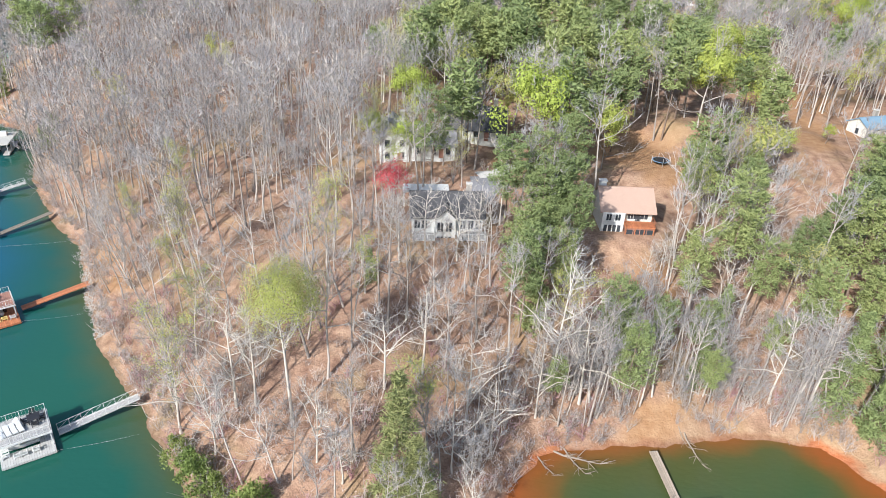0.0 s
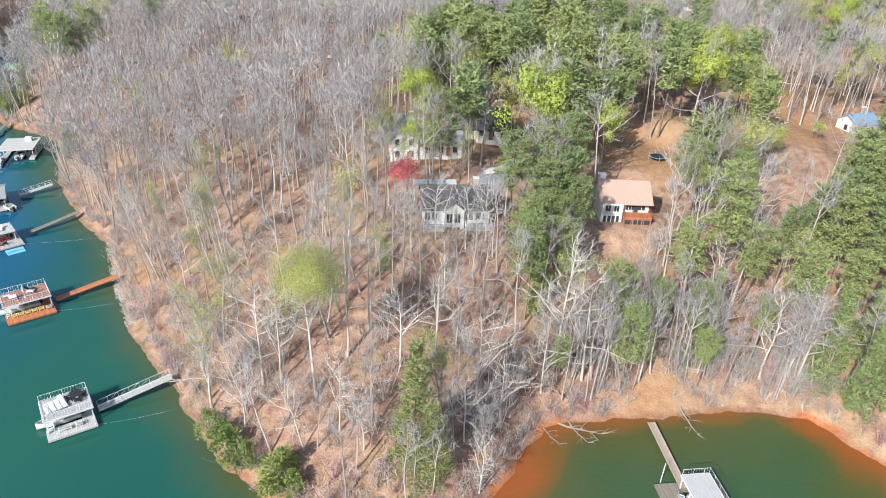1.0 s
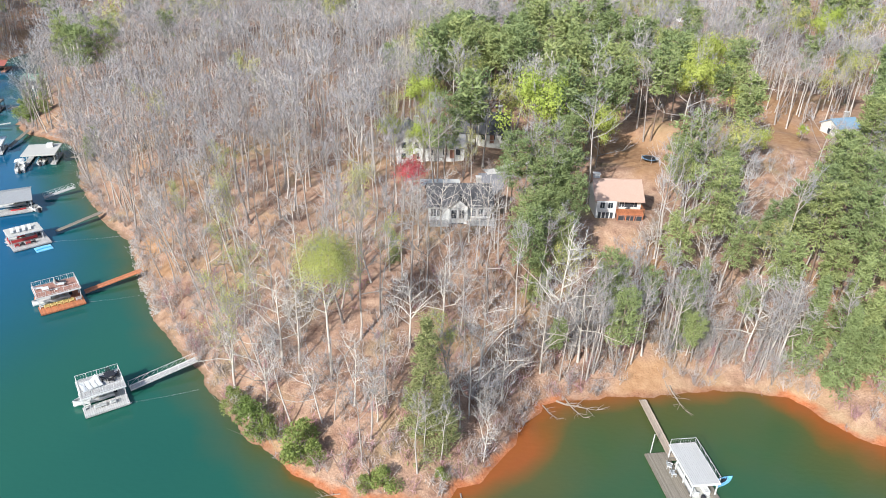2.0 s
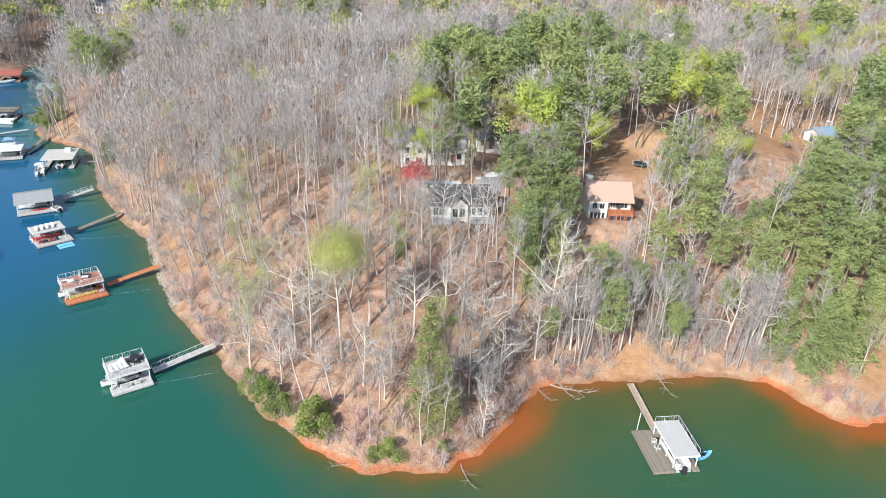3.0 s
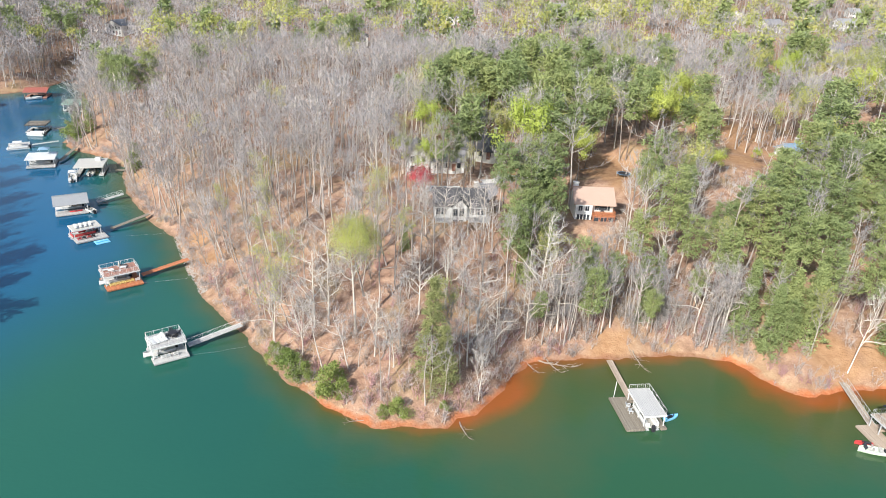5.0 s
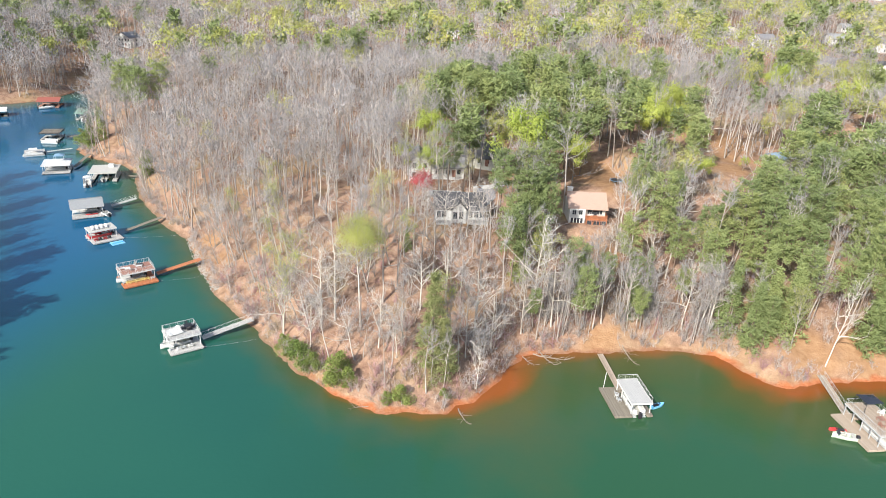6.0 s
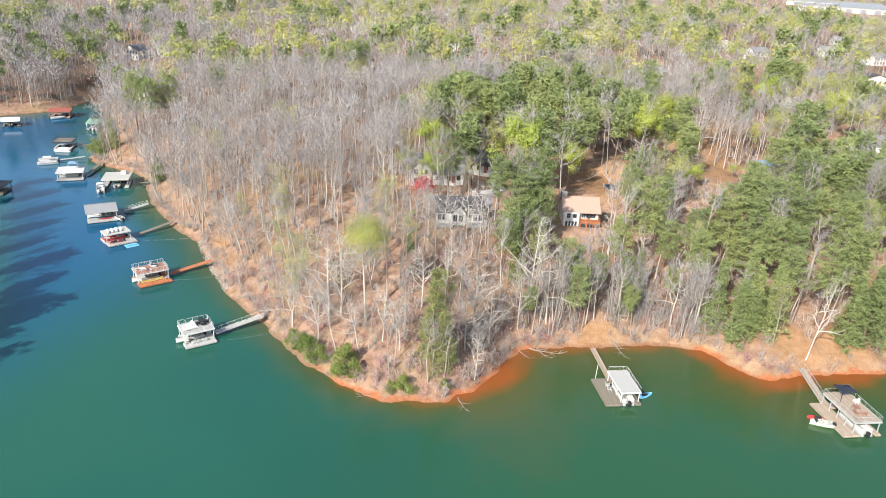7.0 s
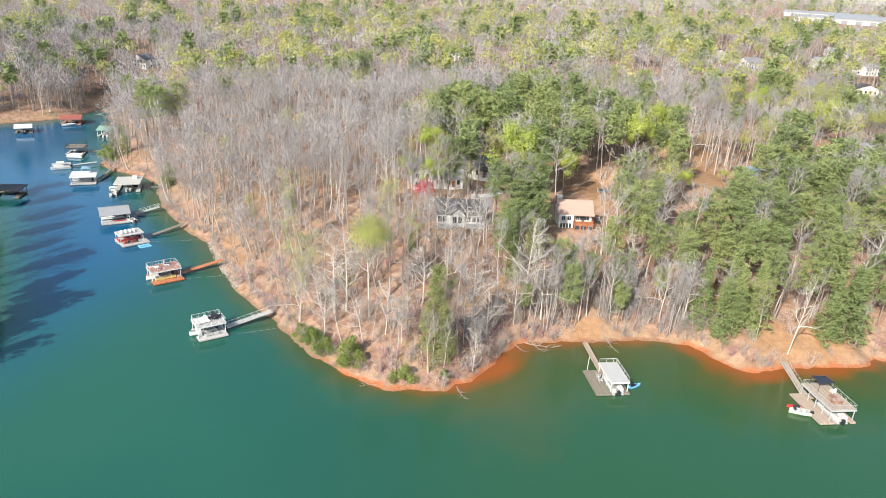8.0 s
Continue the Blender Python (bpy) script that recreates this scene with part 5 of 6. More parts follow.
BARE, BUD, LIME, PINE = [M["bark"], M["twig"]], [M["bark"], M["twig"], M["bud"]], [M["bark"], M["twig"], M["lime"]], [M["pine_bark"], M["needle"]]
WHITE = [M["white_bark"], M["twig"]]
broad_bare = [tree_thing("bare_tree", hardwood(40 + i, 17.0 + i % 3, 9, 60, 420, 6, 1.25, fork=0.3 + 0.05 * (i % 3), rise=0.95, crook=0.15, girth=0.95, width=0.036), BARE, "broad bare hardwood tree with crooked pale limbs", "tree", "broad bare trees") for i in range(6)]
slim_bare = [tree_thing("slender_bare_tree", hardwood(60 + i, 20.0 + i % 3, 10, 60, 420, 5, 1.15, fork=0.5 + 0.06 * (i % 3), rise=1.35, crook=0.13, girth=1.05, width=0.046, lean=0.04), BARE, "tall slender bare tree with upswept grey branches", "tree", "slender bare trees") for i in range(8)]
sapling = [tree_thing("bare_sapling", hardwood(70 + i, 8.0, 5, 36, 400, 4, 1.25, fork=0.16, rise=1.0, crook=0.16, girth=0.55, width=0.036, twig_len=1.0, stems=5), BARE, "many-stemmed bare grey sapling in the undergrowth", "tree", "bare saplings") for i in range(5)]
pale_tree = [tree_thing("pale_barked_tree", hardwood(76 + i, 19.0, 14, 110, 520, 6, 1.4, fork=0.3, rise=0.9, crook=0.2, girth=1.2, width=0.04), WHITE, "big white-barked bare tree with spreading limbs", "tree", "white-barked trees") for i in range(3)]
near_pine = [tree_thing("pine_tree", pine(80 + i, 20.0 + i % 3, 52, 80, 6, 0.42 + 0.05 * (i % 4), 0.18 + 0.015 * (i % 3), 0.62, 0.22), PINE, "tall green pine with a bare reddish trunk", "tree", "pine trees") for i in range(6)]
low_pine = [tree_thing("young_pine", pine(90 + i, 12.0, 50, 74, 5, 0.93, 0.23, 0.62, 0.17, True, 0.26), PINE, "young bushy green pine, leafy down to the ground", "tree", "young pine trees") for i in range(3)]
near_bud = [tree_thing("budding_tree", hardwood(100 + i, 19.0, 11, 70, 420, 5, 1.1, leaf=2600, leaf_size=0.2, fork=0.38, rise=1.1), BUD, "hardwood tree in pale yellow-green spring bud", "tree", "budding trees") for i in range(3)]
near_lime = [tree_thing("lime_green_tree", hardwood(110 + i, 16.0, 12, 80, 420, 5, 1.2, leaf=4600, leaf_size=0.33, fork=0.2, dome=1.25, dome_z=0.68), LIME, "bright lime-green tree in fresh leaf", "tree", "lime-green trees") for i in range(2)]
mid_bare = [hardwood(140 + i, 20.0, 7, 26, 270, 4, 1.2 + 0.15 * (i % 3), width=0.095, twig_len=1.3, puff=1.0 if i % 3 else 0.0, fork=0.5, rise=1.45 - 0.25 * (i % 3), crook=0.14, girth=1.0, lean=0.04) for i in range(9)]
mid_pine = [pine(160 + i, 20.0, 32, 42, 4, 0.36 + 0.05 * (i % 3), 0.2, 1.0, 0.42) for i in range(6)]
mid_bud = [hardwood(170 + i, 18.0, 6, 22, 110, 4, 1.1, leaf=1150, leaf_size=0.42, width=0.06, dome=0.95, cap=i % 2 == 0, dome_z=0.74) for i in range(4)]
far_bare = [hardwood(180 + i, 19.0, 3, 7, 84, 3, 1.3, width=0.24, twig_len=1.5, rise=1.4, puff=1.2) for i in range(6)]
far_pine = [pine(190 + i, 20.0, 20, 19, 3, 0.36, 0.2, 1.7, 1.0) for i in range(5)]
far_bud = [hardwood(200 + i, 17.0, 3, 7, 24, 3, 1.2, leaf=230, leaf_size=0.85, width=0.16, twig_len=2.2, dome=1.0, dome_z=0.74, cap=i % 2 == 0, puff=1.0) for i in range(4)]
dim_bare = [hardwood(210 + i, 19.0, 0, 3, 30, 3, 1.5, width=0.6, twig_len=4.0, puff=2.0) for i in range(4)]
dim_pine = [pine(215 + i, 20.0, 12, 9, 3, 0.6, 0.24, 2.6, 2.0) for i in range(4)]
dim_bud = [hardwood(220 + i, 17.0, 0, 3, 12, 3, 1.6, leaf=50, leaf_size=2.0, width=0.4, twig_len=3.0, dome=1.7, puff=1.6) for i in range(4)]
yellow_tree = tree_thing("yellow_budding_tree", hardwood(401, 20.0, 18, 200, 900, 6, 1.0, leaf=26000, leaf_size=0.15, fork=0.46, rise=1.15, crook=0.13, girth=1.1, dome=1.0, dome_z=0.79, cap=True), [M["white_bark"], M["twig"], M["bud"]], "tall hardwood with a full yellow-green spring crown", "tree", "")
yellow_tree.matrix_basis = pose(-19.5, 70.8, ground_at(-19.5, 70.8), 0, 0, 20) @ Matrix.Diagonal((1.08, 1.08, 1.16, 1))
MASTERS = broad_bare + slim_bare + sapling + pale_tree + near_pine + low_pine + near_bud + near_lime


# what keeps trees off: x, y, radius (houses, drives, open ground)
KEEP_OFF = [(-1, 108, 8), (-5, 103, 4), (3, 103, 4), (32, 117, 7), (31, 109, 4), (41, 143, 5), (36, 132, 5), (33, 126, 4), (29, 133, 6), (25, 126, 5), (33, 140, 5), (40, 150, 6), (24, 116, 4), (6, 126, 6), (10, 134, 5), (2, 119, 5), (30, 78, 4),
            (-13, 142, 6), (-13, 133, 4), (-6, 138, 5), (3, 150, 7), (74, 75, 5), (86, 76, 5), (98, 167, 8), (-5, 132, 4), (-66, 115, 4), (-11, 104, 4.5), (62, 137, 5), (-14, 148, 4)]
ROADS = [(196, 346, 12), (206, 372, 10), (185, 325, 8)]


# strips of low growth: two ends and half the width
LOW_STRIPS = [(92, 204, 78, 156, 9.5), (78, 156, 66, 128, 8), (66, 128, 58, 112, 5), (98, 168, 84, 138, 4), (42, 145, 37, 124, 5), (55, 158, 47, 136, 6.5), (70, 197, 62, 170, 6.5), (15, 138, 12, 120, 6), (125, 245, 108, 208, 7), (145, 223, 126, 190, 7), (-14, 142, -13, 122, 6), (128, 180, 112, 152, 5), (141, 186, 125, 156, 5)]


def low_strip(x, y):
    out = np.zeros(len(x), bool)
    for ax, ay, bx, by, half in LOW_STRIPS:
        dx, dy = bx - ax, by - ay
        s = np.clip(((x - ax) * dx + (y - ay) * dy) / (dx * dx + dy * dy), 0, 1)
        out |= np.hypot(x - ax - s * dx, y - ay - s * dy) < half
    return out


def clear_of(x, y):
    ok = ~low_strip(x, y)
    for cx, cy, r in KEEP_OFF:
        ok &= np.hypot(x - cx, y - cy) > r
    for cx, cy, _ in FAR_HOUSES:
        ok &= np.hypot((x - cx - (y - cy) * cx / (cy + 66)) / 9.0, (y - cy + 7) / 15.0) > 1
    ok &= np.hypot((x - 480) / 120.0, (y - 930) / 260.0) > 1
    for cx, cy, r in ROADS:
        ok &= np.hypot(x - cx, y - cy) > r
    return ok


def lot_scale(x, y):
    """How tall trees grow: low on the lots that open in front of the far houses."""
    out = np.ones(len(x))
    for cx, cy, _ in FAR_HOUSES[:2] + FAR_HOUSES[3:7]:
        ahead = cy - y
        side = np.abs(x - cx + ahead * cx / (cy + 66))
        out = np.where((side < 7.0) & (ahead > 0) & (ahead < 105), 0.42 + 0.3 * smooth(40, 105, ahead), out)
    return out


def spots(x0, x1, y0, y1, step, seed, jitter=0.42):
    r = np.random.RandomState(seed)
    x, y = np.meshgrid(np.arange(x0, x1, step), np.arange(y0, y1, step * 0.92))
    x[1::2] += step / 2
    x, y = (x + r.uniform(-jitter, jitter, x.shape) * step).ravel(), (y + r.uniform(-jitter, jitter, y.shape) * step).ravel()
    keep = (np.abs(x + 5) < 0.70 * (y + 66) + 12) & clear_of(x, y)
    x, y = x[keep], y[keep]
    keep = shore_distance(x, y) > 1.6
    return x[keep], y[keep], r


def kinds(x, y, r):
    """0 bare, 1 pine, 2 budding: by the stretch of the woods that a tree stands in."""
    u = r.rand(len(x))
    patch, bud = waves(x, y, 60, 21), waves(x, y, 75, 33)
    p_pine = 0.07 + 0.4 * smooth(0.15, 0.8, patch)
    p_bud = 0.06 + 0.7 * smooth(0.1, 0.6, bud)
    left = smooth(-8, -22, x) * smooth(270, 235, y)
    p_pine, p_bud = p_pine * (1 - 0.97 * left), p_bud * (1 - 0.93 * left)
    east = smooth(8, 18, x) * smooth(205, 190, y) * smooth(78, 90, y + 0.12 * x)
    p_pine = p_pine + (0.62 - p_pine) * east
    belt = smooth(-14, -4, x) * smooth(75, 60, x) * smooth(158, 168, y) * smooth(220, 198, y)
    p_pine = p_pine + (0.88 - p_pine) * belt
    near = smooth(150, 110, y)
    p_bud = p_bud * (1 - near) + 0.08 * near
    beyond = smooth(240, 290, y) * smooth(-150, -60, x)
    p_pine, p_bud = p_pine * (1 - 0.35 * beyond), p_bud + (0.42 - p_bud) * beyond * 0.3
    far_left = smooth(-120, -200, x)
    p_pine, p_bud = p_pine * (1 - 0.7 * far_left), p_bud * (1 - 0.6 * far_left)
    p_bud = p_bud * (1 - 0.5 * smooth(560, 800, y))
    p_bud = np.minimum(p_bud, 1 - p_pine)
    return np.where(u < p_pine, 1, np.where(u < p_pine + p_bud, 2, 0))


def thin(x, y, kind, gap):
    """Which trees stay when pines and leafing trees are kept a crown's width apart."""
    keep, cells = np.ones(len(x), bool), {}
    for i in np.flatnonzero(kind > 0):
        cx, cy = int(x[i] // gap), int(y[i] // gap)
        near_by = [j for a in (-1, 0, 1) for c in (-1, 0, 1) for j in cells.get((cx + a, cy + c), ())]
        if any((x[i] - x[j]) ** 2 + (y[i] - y[j]) ** 2 < gap * gap for j in near_by):
            keep[i] = False
        else:
            cells.setdefault((cx, cy), []).append(i)
    return keep


def plant(master, x, y, s, turn, lean=0.0):
    """A copy of a tree on the ground; lean in degrees toward +x."""
    m = Matrix.Translation((x, y, ground_at(x, y))) @ Matrix.Rotation(math.radians(lean), 4, "Y") @ pose(0, 0, 0, 0, 0, turn) @ Matrix.Diagonal((s, s, s * random.uniform(0.95, 1.08), 1))
    return copy_thing(master, m)


# woods close by, tree by tree
x, y, r = spots(-135, 122, 50, 128, 4.9, 1)
kind, dist, zz = kinds(x, y, r), shore_distance(x, y), ground_height(x, y)
turn, u, stays = r.rand(len(x)) * 360, r.rand(len(x)), thin(x, y, kind, 5.3)
rest, count = [], {}
LIMIT = {"broad": 150, "slim": 260, "sapling": 150, "pine": 170, "bud": 36}
POOL = {"broad": broad_bare, "slim": slim_bare, "sapling": sapling, "pine": near_pine, "bud": near_bud}
for i in np.argsort(y + 0.15 * np.abs(x)):
    front = dist[i] < 26 and y[i] < 96
    ridge = x[i] < -14 and not front
    if kind[i] == 0:
        cut = (0.32, 0.52) if front else (0.12, 0.06) if ridge else (0.3, 0.25)
        what = "broad" if u[i] < cut[0] else "sapling" if u[i] < sum(cut) else "slim"
    else:
        what = "pine" if kind[i] == 1 else "bud"
    if what == "pine" and y[i] < 84 and -45 < x[i] < 4:
        what = "slim"
    if not stays[i]:
        if u[i] > 0.45:
            continue
        what = "slim"
    open_view = (abs(x[i] - (31.0 - (114 - y[i]) * 0.22)) < 6.6 and 92 < y[i] < 118) or (abs(x[i] + 1) < 7.5 and 100 < y[i] < 108) or (kind[i] > 0 and abs(x[i] + 1) < 9 and 76 < y[i] < 108)
    if open_view and x[i] > 10:
        continue
    if open_view:
        what = "sapling" if u[i] < 0.5 or y[i] > 97 else "broad"
    if front and y[i] < 84 and -40 < x[i] < 16 and u[i] * 7.3 % 1 < 0.62:
        continue
    if ridge and 84 < y[i] < 126 and -64 < x[i] < -18 and u[i] * 5.7 % 1 < 0.32:
        continue
    if dist[i] < 3.5 and what != "sapling":
        continue
    size = r.uniform(0.7, 1.12) * (0.6 + 0.4 * smooth(2, 18, dist[i]))
    if count.get(what, 0) >= LIMIT[what]:
        rest.append((i, size))
        continue
    n = count[what] = count.get(what, 0) + 1
    plant(POOL[what][n % len(POOL[what])], x[i], y[i], size, turn[i], -8.0 * smooth(-20, -50, x[i]) * smooth(45, 10, dist[i]) if what != "sapling" else 0.0)
groups = {k: [] for k in range(3)}
for i, size in rest:
    groups[kind[i] if stays[i] else 0].append((x[i], y[i], zz[i], size, turn[i] / 57.3, r.rand()))

# woods behind, joined
x, y, r = spots(-190, 205, 128, 262, 5.6, 2)
kind, zz, low = kinds(x, y, r), ground_height(x, y), lot_scale(x, y)
stays = thin(x, y, kind, 5.2)
for i in range(len(x)):
    if not stays[i] and r.rand() < 0.75:
        continue
    groups[kind[i] if stays[i] else 0].append((x[i], y[i], zz[i], r.uniform(0.75, 1.15) * low[i], r.rand() * 6.3, r.rand()))
r = np.random.RandomState(7)
left_bank = []
for i in range(64):
    t_ = i / 63
    px, py = -103.5 - 52 * max(0.0, t_ - 0.35) / 0.65, 18 + 130 * t_
    px, py = px - 2.5 - (i % 3) * 4.5 + r.uniform(-1.5, 1.5), py + r.uniform(-2, 2)
    left_bank.append((px, py, ground_at(px, py), r.uniform(0.6, 0.95), r.rand() * 6.3, r.rand()))
groups[0] += left_bank[::2]
groups[1] += left_bank[1::2]
joined("bare_woods", mid_bare, BARE, groups[0], "bare grey hardwood woods covering the hillside", "woods")
joined("pine_woods", mid_pine, PINE, groups[1], "dark green pine woods among the bare trees", "woods")
joined("budding_woods", mid_bud, BUD, groups[2], "yellow-green budding trees among the bare woods", "woods")

far = {k: [] for k in range(3)}
for x0, x1, y0, y1, step, seed in ((-500, 560, 262, 640, 9.7, 3),):
    x, y, r = spots(x0, x1, y0, y1, step, seed)
    kind, zz, low = kinds(x, y, r), ground_height(x, y), lot_scale(x, y)
    for i in range(len(x)):
        far[kind[i]].append((x[i], y[i], zz[i], r.uniform(0.8, 1.25) * low[i] * (1.2 if kind[i] == 2 else 1.0), r.rand() * 6.3, r.rand()))
x, y, r = spots(-340, -165, 262, 430, 6.4, 9)
low = lot_scale(x, y)
for i in range(len(x)):
    far[0 if r.rand() < 0.93 else 1].append((x[i], y[i], ground_at(x[i], y[i]), r.uniform(0.8, 1.15) * low[i], r.rand() * 6.3, r.rand()))
x, y, r = spots(-420, -195, 190, 262, 6.0, 4)
for i in range(len(x)):
    far[0 if r.rand() < 0.9 else 1].append((x[i], y[i], ground_at(x[i], y[i]), r.uniform(0.8, 1.2), r.rand() * 6.3, r.rand()))
r = np.random.RandomState(371)
px, py = r.uniform(-330, -185, 1500), r.uniform(236, 330, 1500)
d_ = shore_distance(px, py)
for i in np.flatnonzero((d_ > 1.0) & (d_ < 26) & (np.hypot(px + 268, py - 312) > 14))[:330]:
    far[0].append((px[i], py[i], ground_at(px[i], py[i]), r.uniform(0.25, 0.6), r.rand() * 6.3, r.rand()))
joined("far_bare_woods", far_bare, BARE, far[0], "far bare woods greyed by distance", "woods")
joined("far_pine_woods", far_pine, PINE, far[1], "far dark pines scattered through the woods", "woods")
joined("far_budding_woods", far_bud, BUD, far[2], "far pale green budding trees", "woods")
dim = {k: [] for k in range(3)}
for x0, x1, y0, y1, step, seed in ((-1000, 1050, 640, 1300, 23.0, 5), (-2200, 2600, 1300, 3200, 60.0, 6)):
    x, y, r = spots(x0, x1, y0, y1, step, seed)
    kind, zz = kinds(x, y, r), ground_height(x, y)
    for i in range(len(x)):
        dim[kind[i]].append((x[i], y[i], zz[i], r.uniform(0.9, 1.3) * (1 if step < 30 else 1.5), r.rand() * 6.3, r.rand()))
joined("distant_bare_woods", dim_bare, BARE, dim[0], "distant bare woods toward the horizon", "woods")
joined("distant_pine_woods", dim_pine, PINE, dim[1], "distant pines toward the horizon", "woods")
joined("distant_budding_woods", dim_bud, BUD, dim[2], "distant spring-green trees toward the horizon", "woods")

# trees that stand out
for (px, py), s, a in (((-36, 73.5), 0.95, 140), ((-37, 84), 0.8, 200), ((-2, 163), 1.0, 60), ((-14, 170), 1.05, 10), ((1, 125), 0.6, 80), ((-7, 131), 0.6, 10), ((-13, 129), 0.55, 210), ((-9.5, 136), 0.75, 40), ((-3, 136.5), 0.7, 120), ((-17, 138), 0.8, 300), ((1.5, 143), 0.7, 20)):
    plant(near_bud[0], px, py, s, a)
for (px, py), s, a in (((14.5, 134), 1.4, 0), ((-12, 150), 1.0, 90), ((-15.5, 181), 1.0, 33), ((54, 157), 1.25, 201), ((60, 162), 1.1, 120), ((70, 198), 1.3, 11), ((76, 203), 1.0, 250), ((61, 138), 0.72, 301), ((67, 142), 0.65, 77), ((127, 248), 1.2, 60), ((146, 224), 1.3, 131), ((83, 156), 0.3, 10), ((122, 240), 1.1, 45), ((141, 220), 1.1, 20), ((-10.5, 133), 0.75, 40), ((-17.5, 136), 0.8, 21)):
    plant(near_lime[int(a) % 2], px, py, s, a)
for k, ((px, py), s, a) in enumerate((((15.5, 83), 1.15, 30), ((19.5, 81), 0.95, 150), ((13, 78), 0.7, 240), ((53, 83), 0.95, 80), ((48, 84), 0.8, 10), ((3, 73), 0.85, 300), ((78.4, 182), 1.15, 60), ((81, 184), 1.0, 160), ((45, 183), 1.1, 20), ((54, 116), 0.8, 10), ((-35.3, 72), 0.78, 30), ((-25.3, 74), 0.85, 70), ((-15.3, 65), 0.62, 110), ((-11.6, 62), 0.55, 220), ((-3.3, 80), 0.85, 15), ((3.6, 59.5), 0.5, 95), ((1.5, 66), 0.6, 130), ((6.5, 71), 0.65, 260), ((-8.2, 76), 0.75, 190), ((-29, 67.5), 0.6, 330), ((-28, 74), 0.9, 100), ((41, 93), 0.85, 55))):
    plant(pale_tree[k % 3], px, py, s, a)
for k, ((px, py), s, a) in enumerate((((60, 78), 1.25, 20), ((63.5, 80), 1.4, 90), ((67.5, 79), 1.3, 170), ((57, 83), 1.3, 260), ((84.5, 79), 1.4, 40), ((89, 80), 1.5, 120), ((93, 83), 1.3, 10),
                                      ((26.5, 89), 1.05, 10), ((37.5, 86), 0.8, 130), ((41, 91), 1.0, 200), ((13, 93), 1.1, 60), ((-13, 98), 0.5, 160), ((64, 86), 1.4, 60), ((70, 84), 1.2, 130))):
    plant(low_pine[k % 3], px, py, s, a)
for k, ((px, py), s, a) in enumerate((((17.2, 108), 1.0, 30), ((18.6, 103), 0.8, 110), ((14, 102), 0.95, 200), ((17.5, 97), 0.7, 290), ((13, 110), 0.9, 80))):
    plant(near_pine[k], px, py, s, a)
for k, ((px, py), s, a) in enumerate((((31.5, 101.5), 0.5, 30), ((36.5, 103.5), 0.62, 130), ((35.5, 106.5), 0.4, 240))):
    plant(pale_tree[k], px, py, s, a)
plant(pale_tree[2], 74.4, 73.8, 1.05, 200, 7.0).scale = (0.52, 0.52, 1.1)
tall_cedar = tree_thing("cedar_tree", pine(96, 20.0, 66, 92, 5, 0.94, 0.245, 0.7, 0.15, True, 0.2), [M["pine_bark"], M["cedar"]], "tall narrow olive-green cedar on the point", "tree", "")
tall_cedar.matrix_basis = pose(-5.0, 60.5, ground_at(-5.0, 60.5), 0, 0, 40)
second_cedar = copy_thing(tall_cedar, pose(-2.6, 59.6, ground_at(-2.6, 59.6), 0, 0, 170) @ Matrix.Diagonal((0.75, 0.75, 0.62, 1)))
tagged(second_cedar, "shorter olive-green cedar beside the tall one")
red_tree = tree_thing("red_tree", hardwood(301, 9.0, 9, 40, 260, 5, 1.1, leaf=3200, leaf_size=0.22, fork=0.2, dome=1.25, dome_z=0.72, cap=True), [M["bark"], M["twig"], M["red"]], "small crimson-leaved tree beside the white house", "tree", "")
red_tree.matrix_basis = pose(-10.8, 110.0, ground_at(-10.8, 110.0)) @ Matrix.Diagonal((1.25, 1.25, 1.25, 1))

orange_tree = tree_thing("orange_tree", hardwood(303, 14.0, 9, 40, 200, 5, 1.1, leaf=900, leaf_size=0.4, fork=0.3, dome=1.2), [M["bark"], M["twig"], M["orange_leaf"]], "small orange-leaved tree in the bare woods", "tree", "")
orange_tree.matrix_basis = pose(-98, 262, ground_at(-98, 262))
for k, ((px, py), s, a) in enumerate((((-139.5, 198), 0.85, 20), ((-136, 201.5), 0.95, 120), ((-143, 206), 0.8, 230), ((-105, 166), 0.55, 60), ((-150, 226), 0.9, 10))):
    plant(low_pine[k % 3], px, py, s, a)
for k, (px, py) in enumerate(((-121, 203), (-126, 207), (-116, 208), (-131, 212))):
    plant(near_pine[k], px, py, 1.15, 70 * k)
for k, (px, py) in enumerate(((-6.5, 98), (2.2, 96.5), (5.5, 100), (-2.5, 94.5), (-9, 102))):
    plant(broad_bare[k % 6], px, py, 0.72, 70 * k)

# bare stems and scrub on the open strips
r = np.random.RandomState(309)
for k in range(46):
    px, py = r.uniform(82, 108), r.uniform(166, 210)
    if math.hypot(px - 98, py - 167) > 7:
        plant(slim_bare[k % 8], px, py, r.uniform(0.6, 0.95), r.rand() * 360)
for k in range(32):
    ax, ay, bx, by, half = LOW_STRIPS[k % 4]
    t_ = r.uniform(0.25, 1.0)
    plant(sapling[k % 5], ax + (bx - ax) * t_ + r.uniform(-half, half), ay + (by - ay) * t_, r.uniform(0.45, 0.8), r.rand() * 360)

for k, (px, py) in enumerate(((-4.5, 101.5), (0.8, 100), (4.2, 102.5), (-8.5, 100))):
    plant(pale_tree[k % 3], px, py, 0.62, 80 * k)

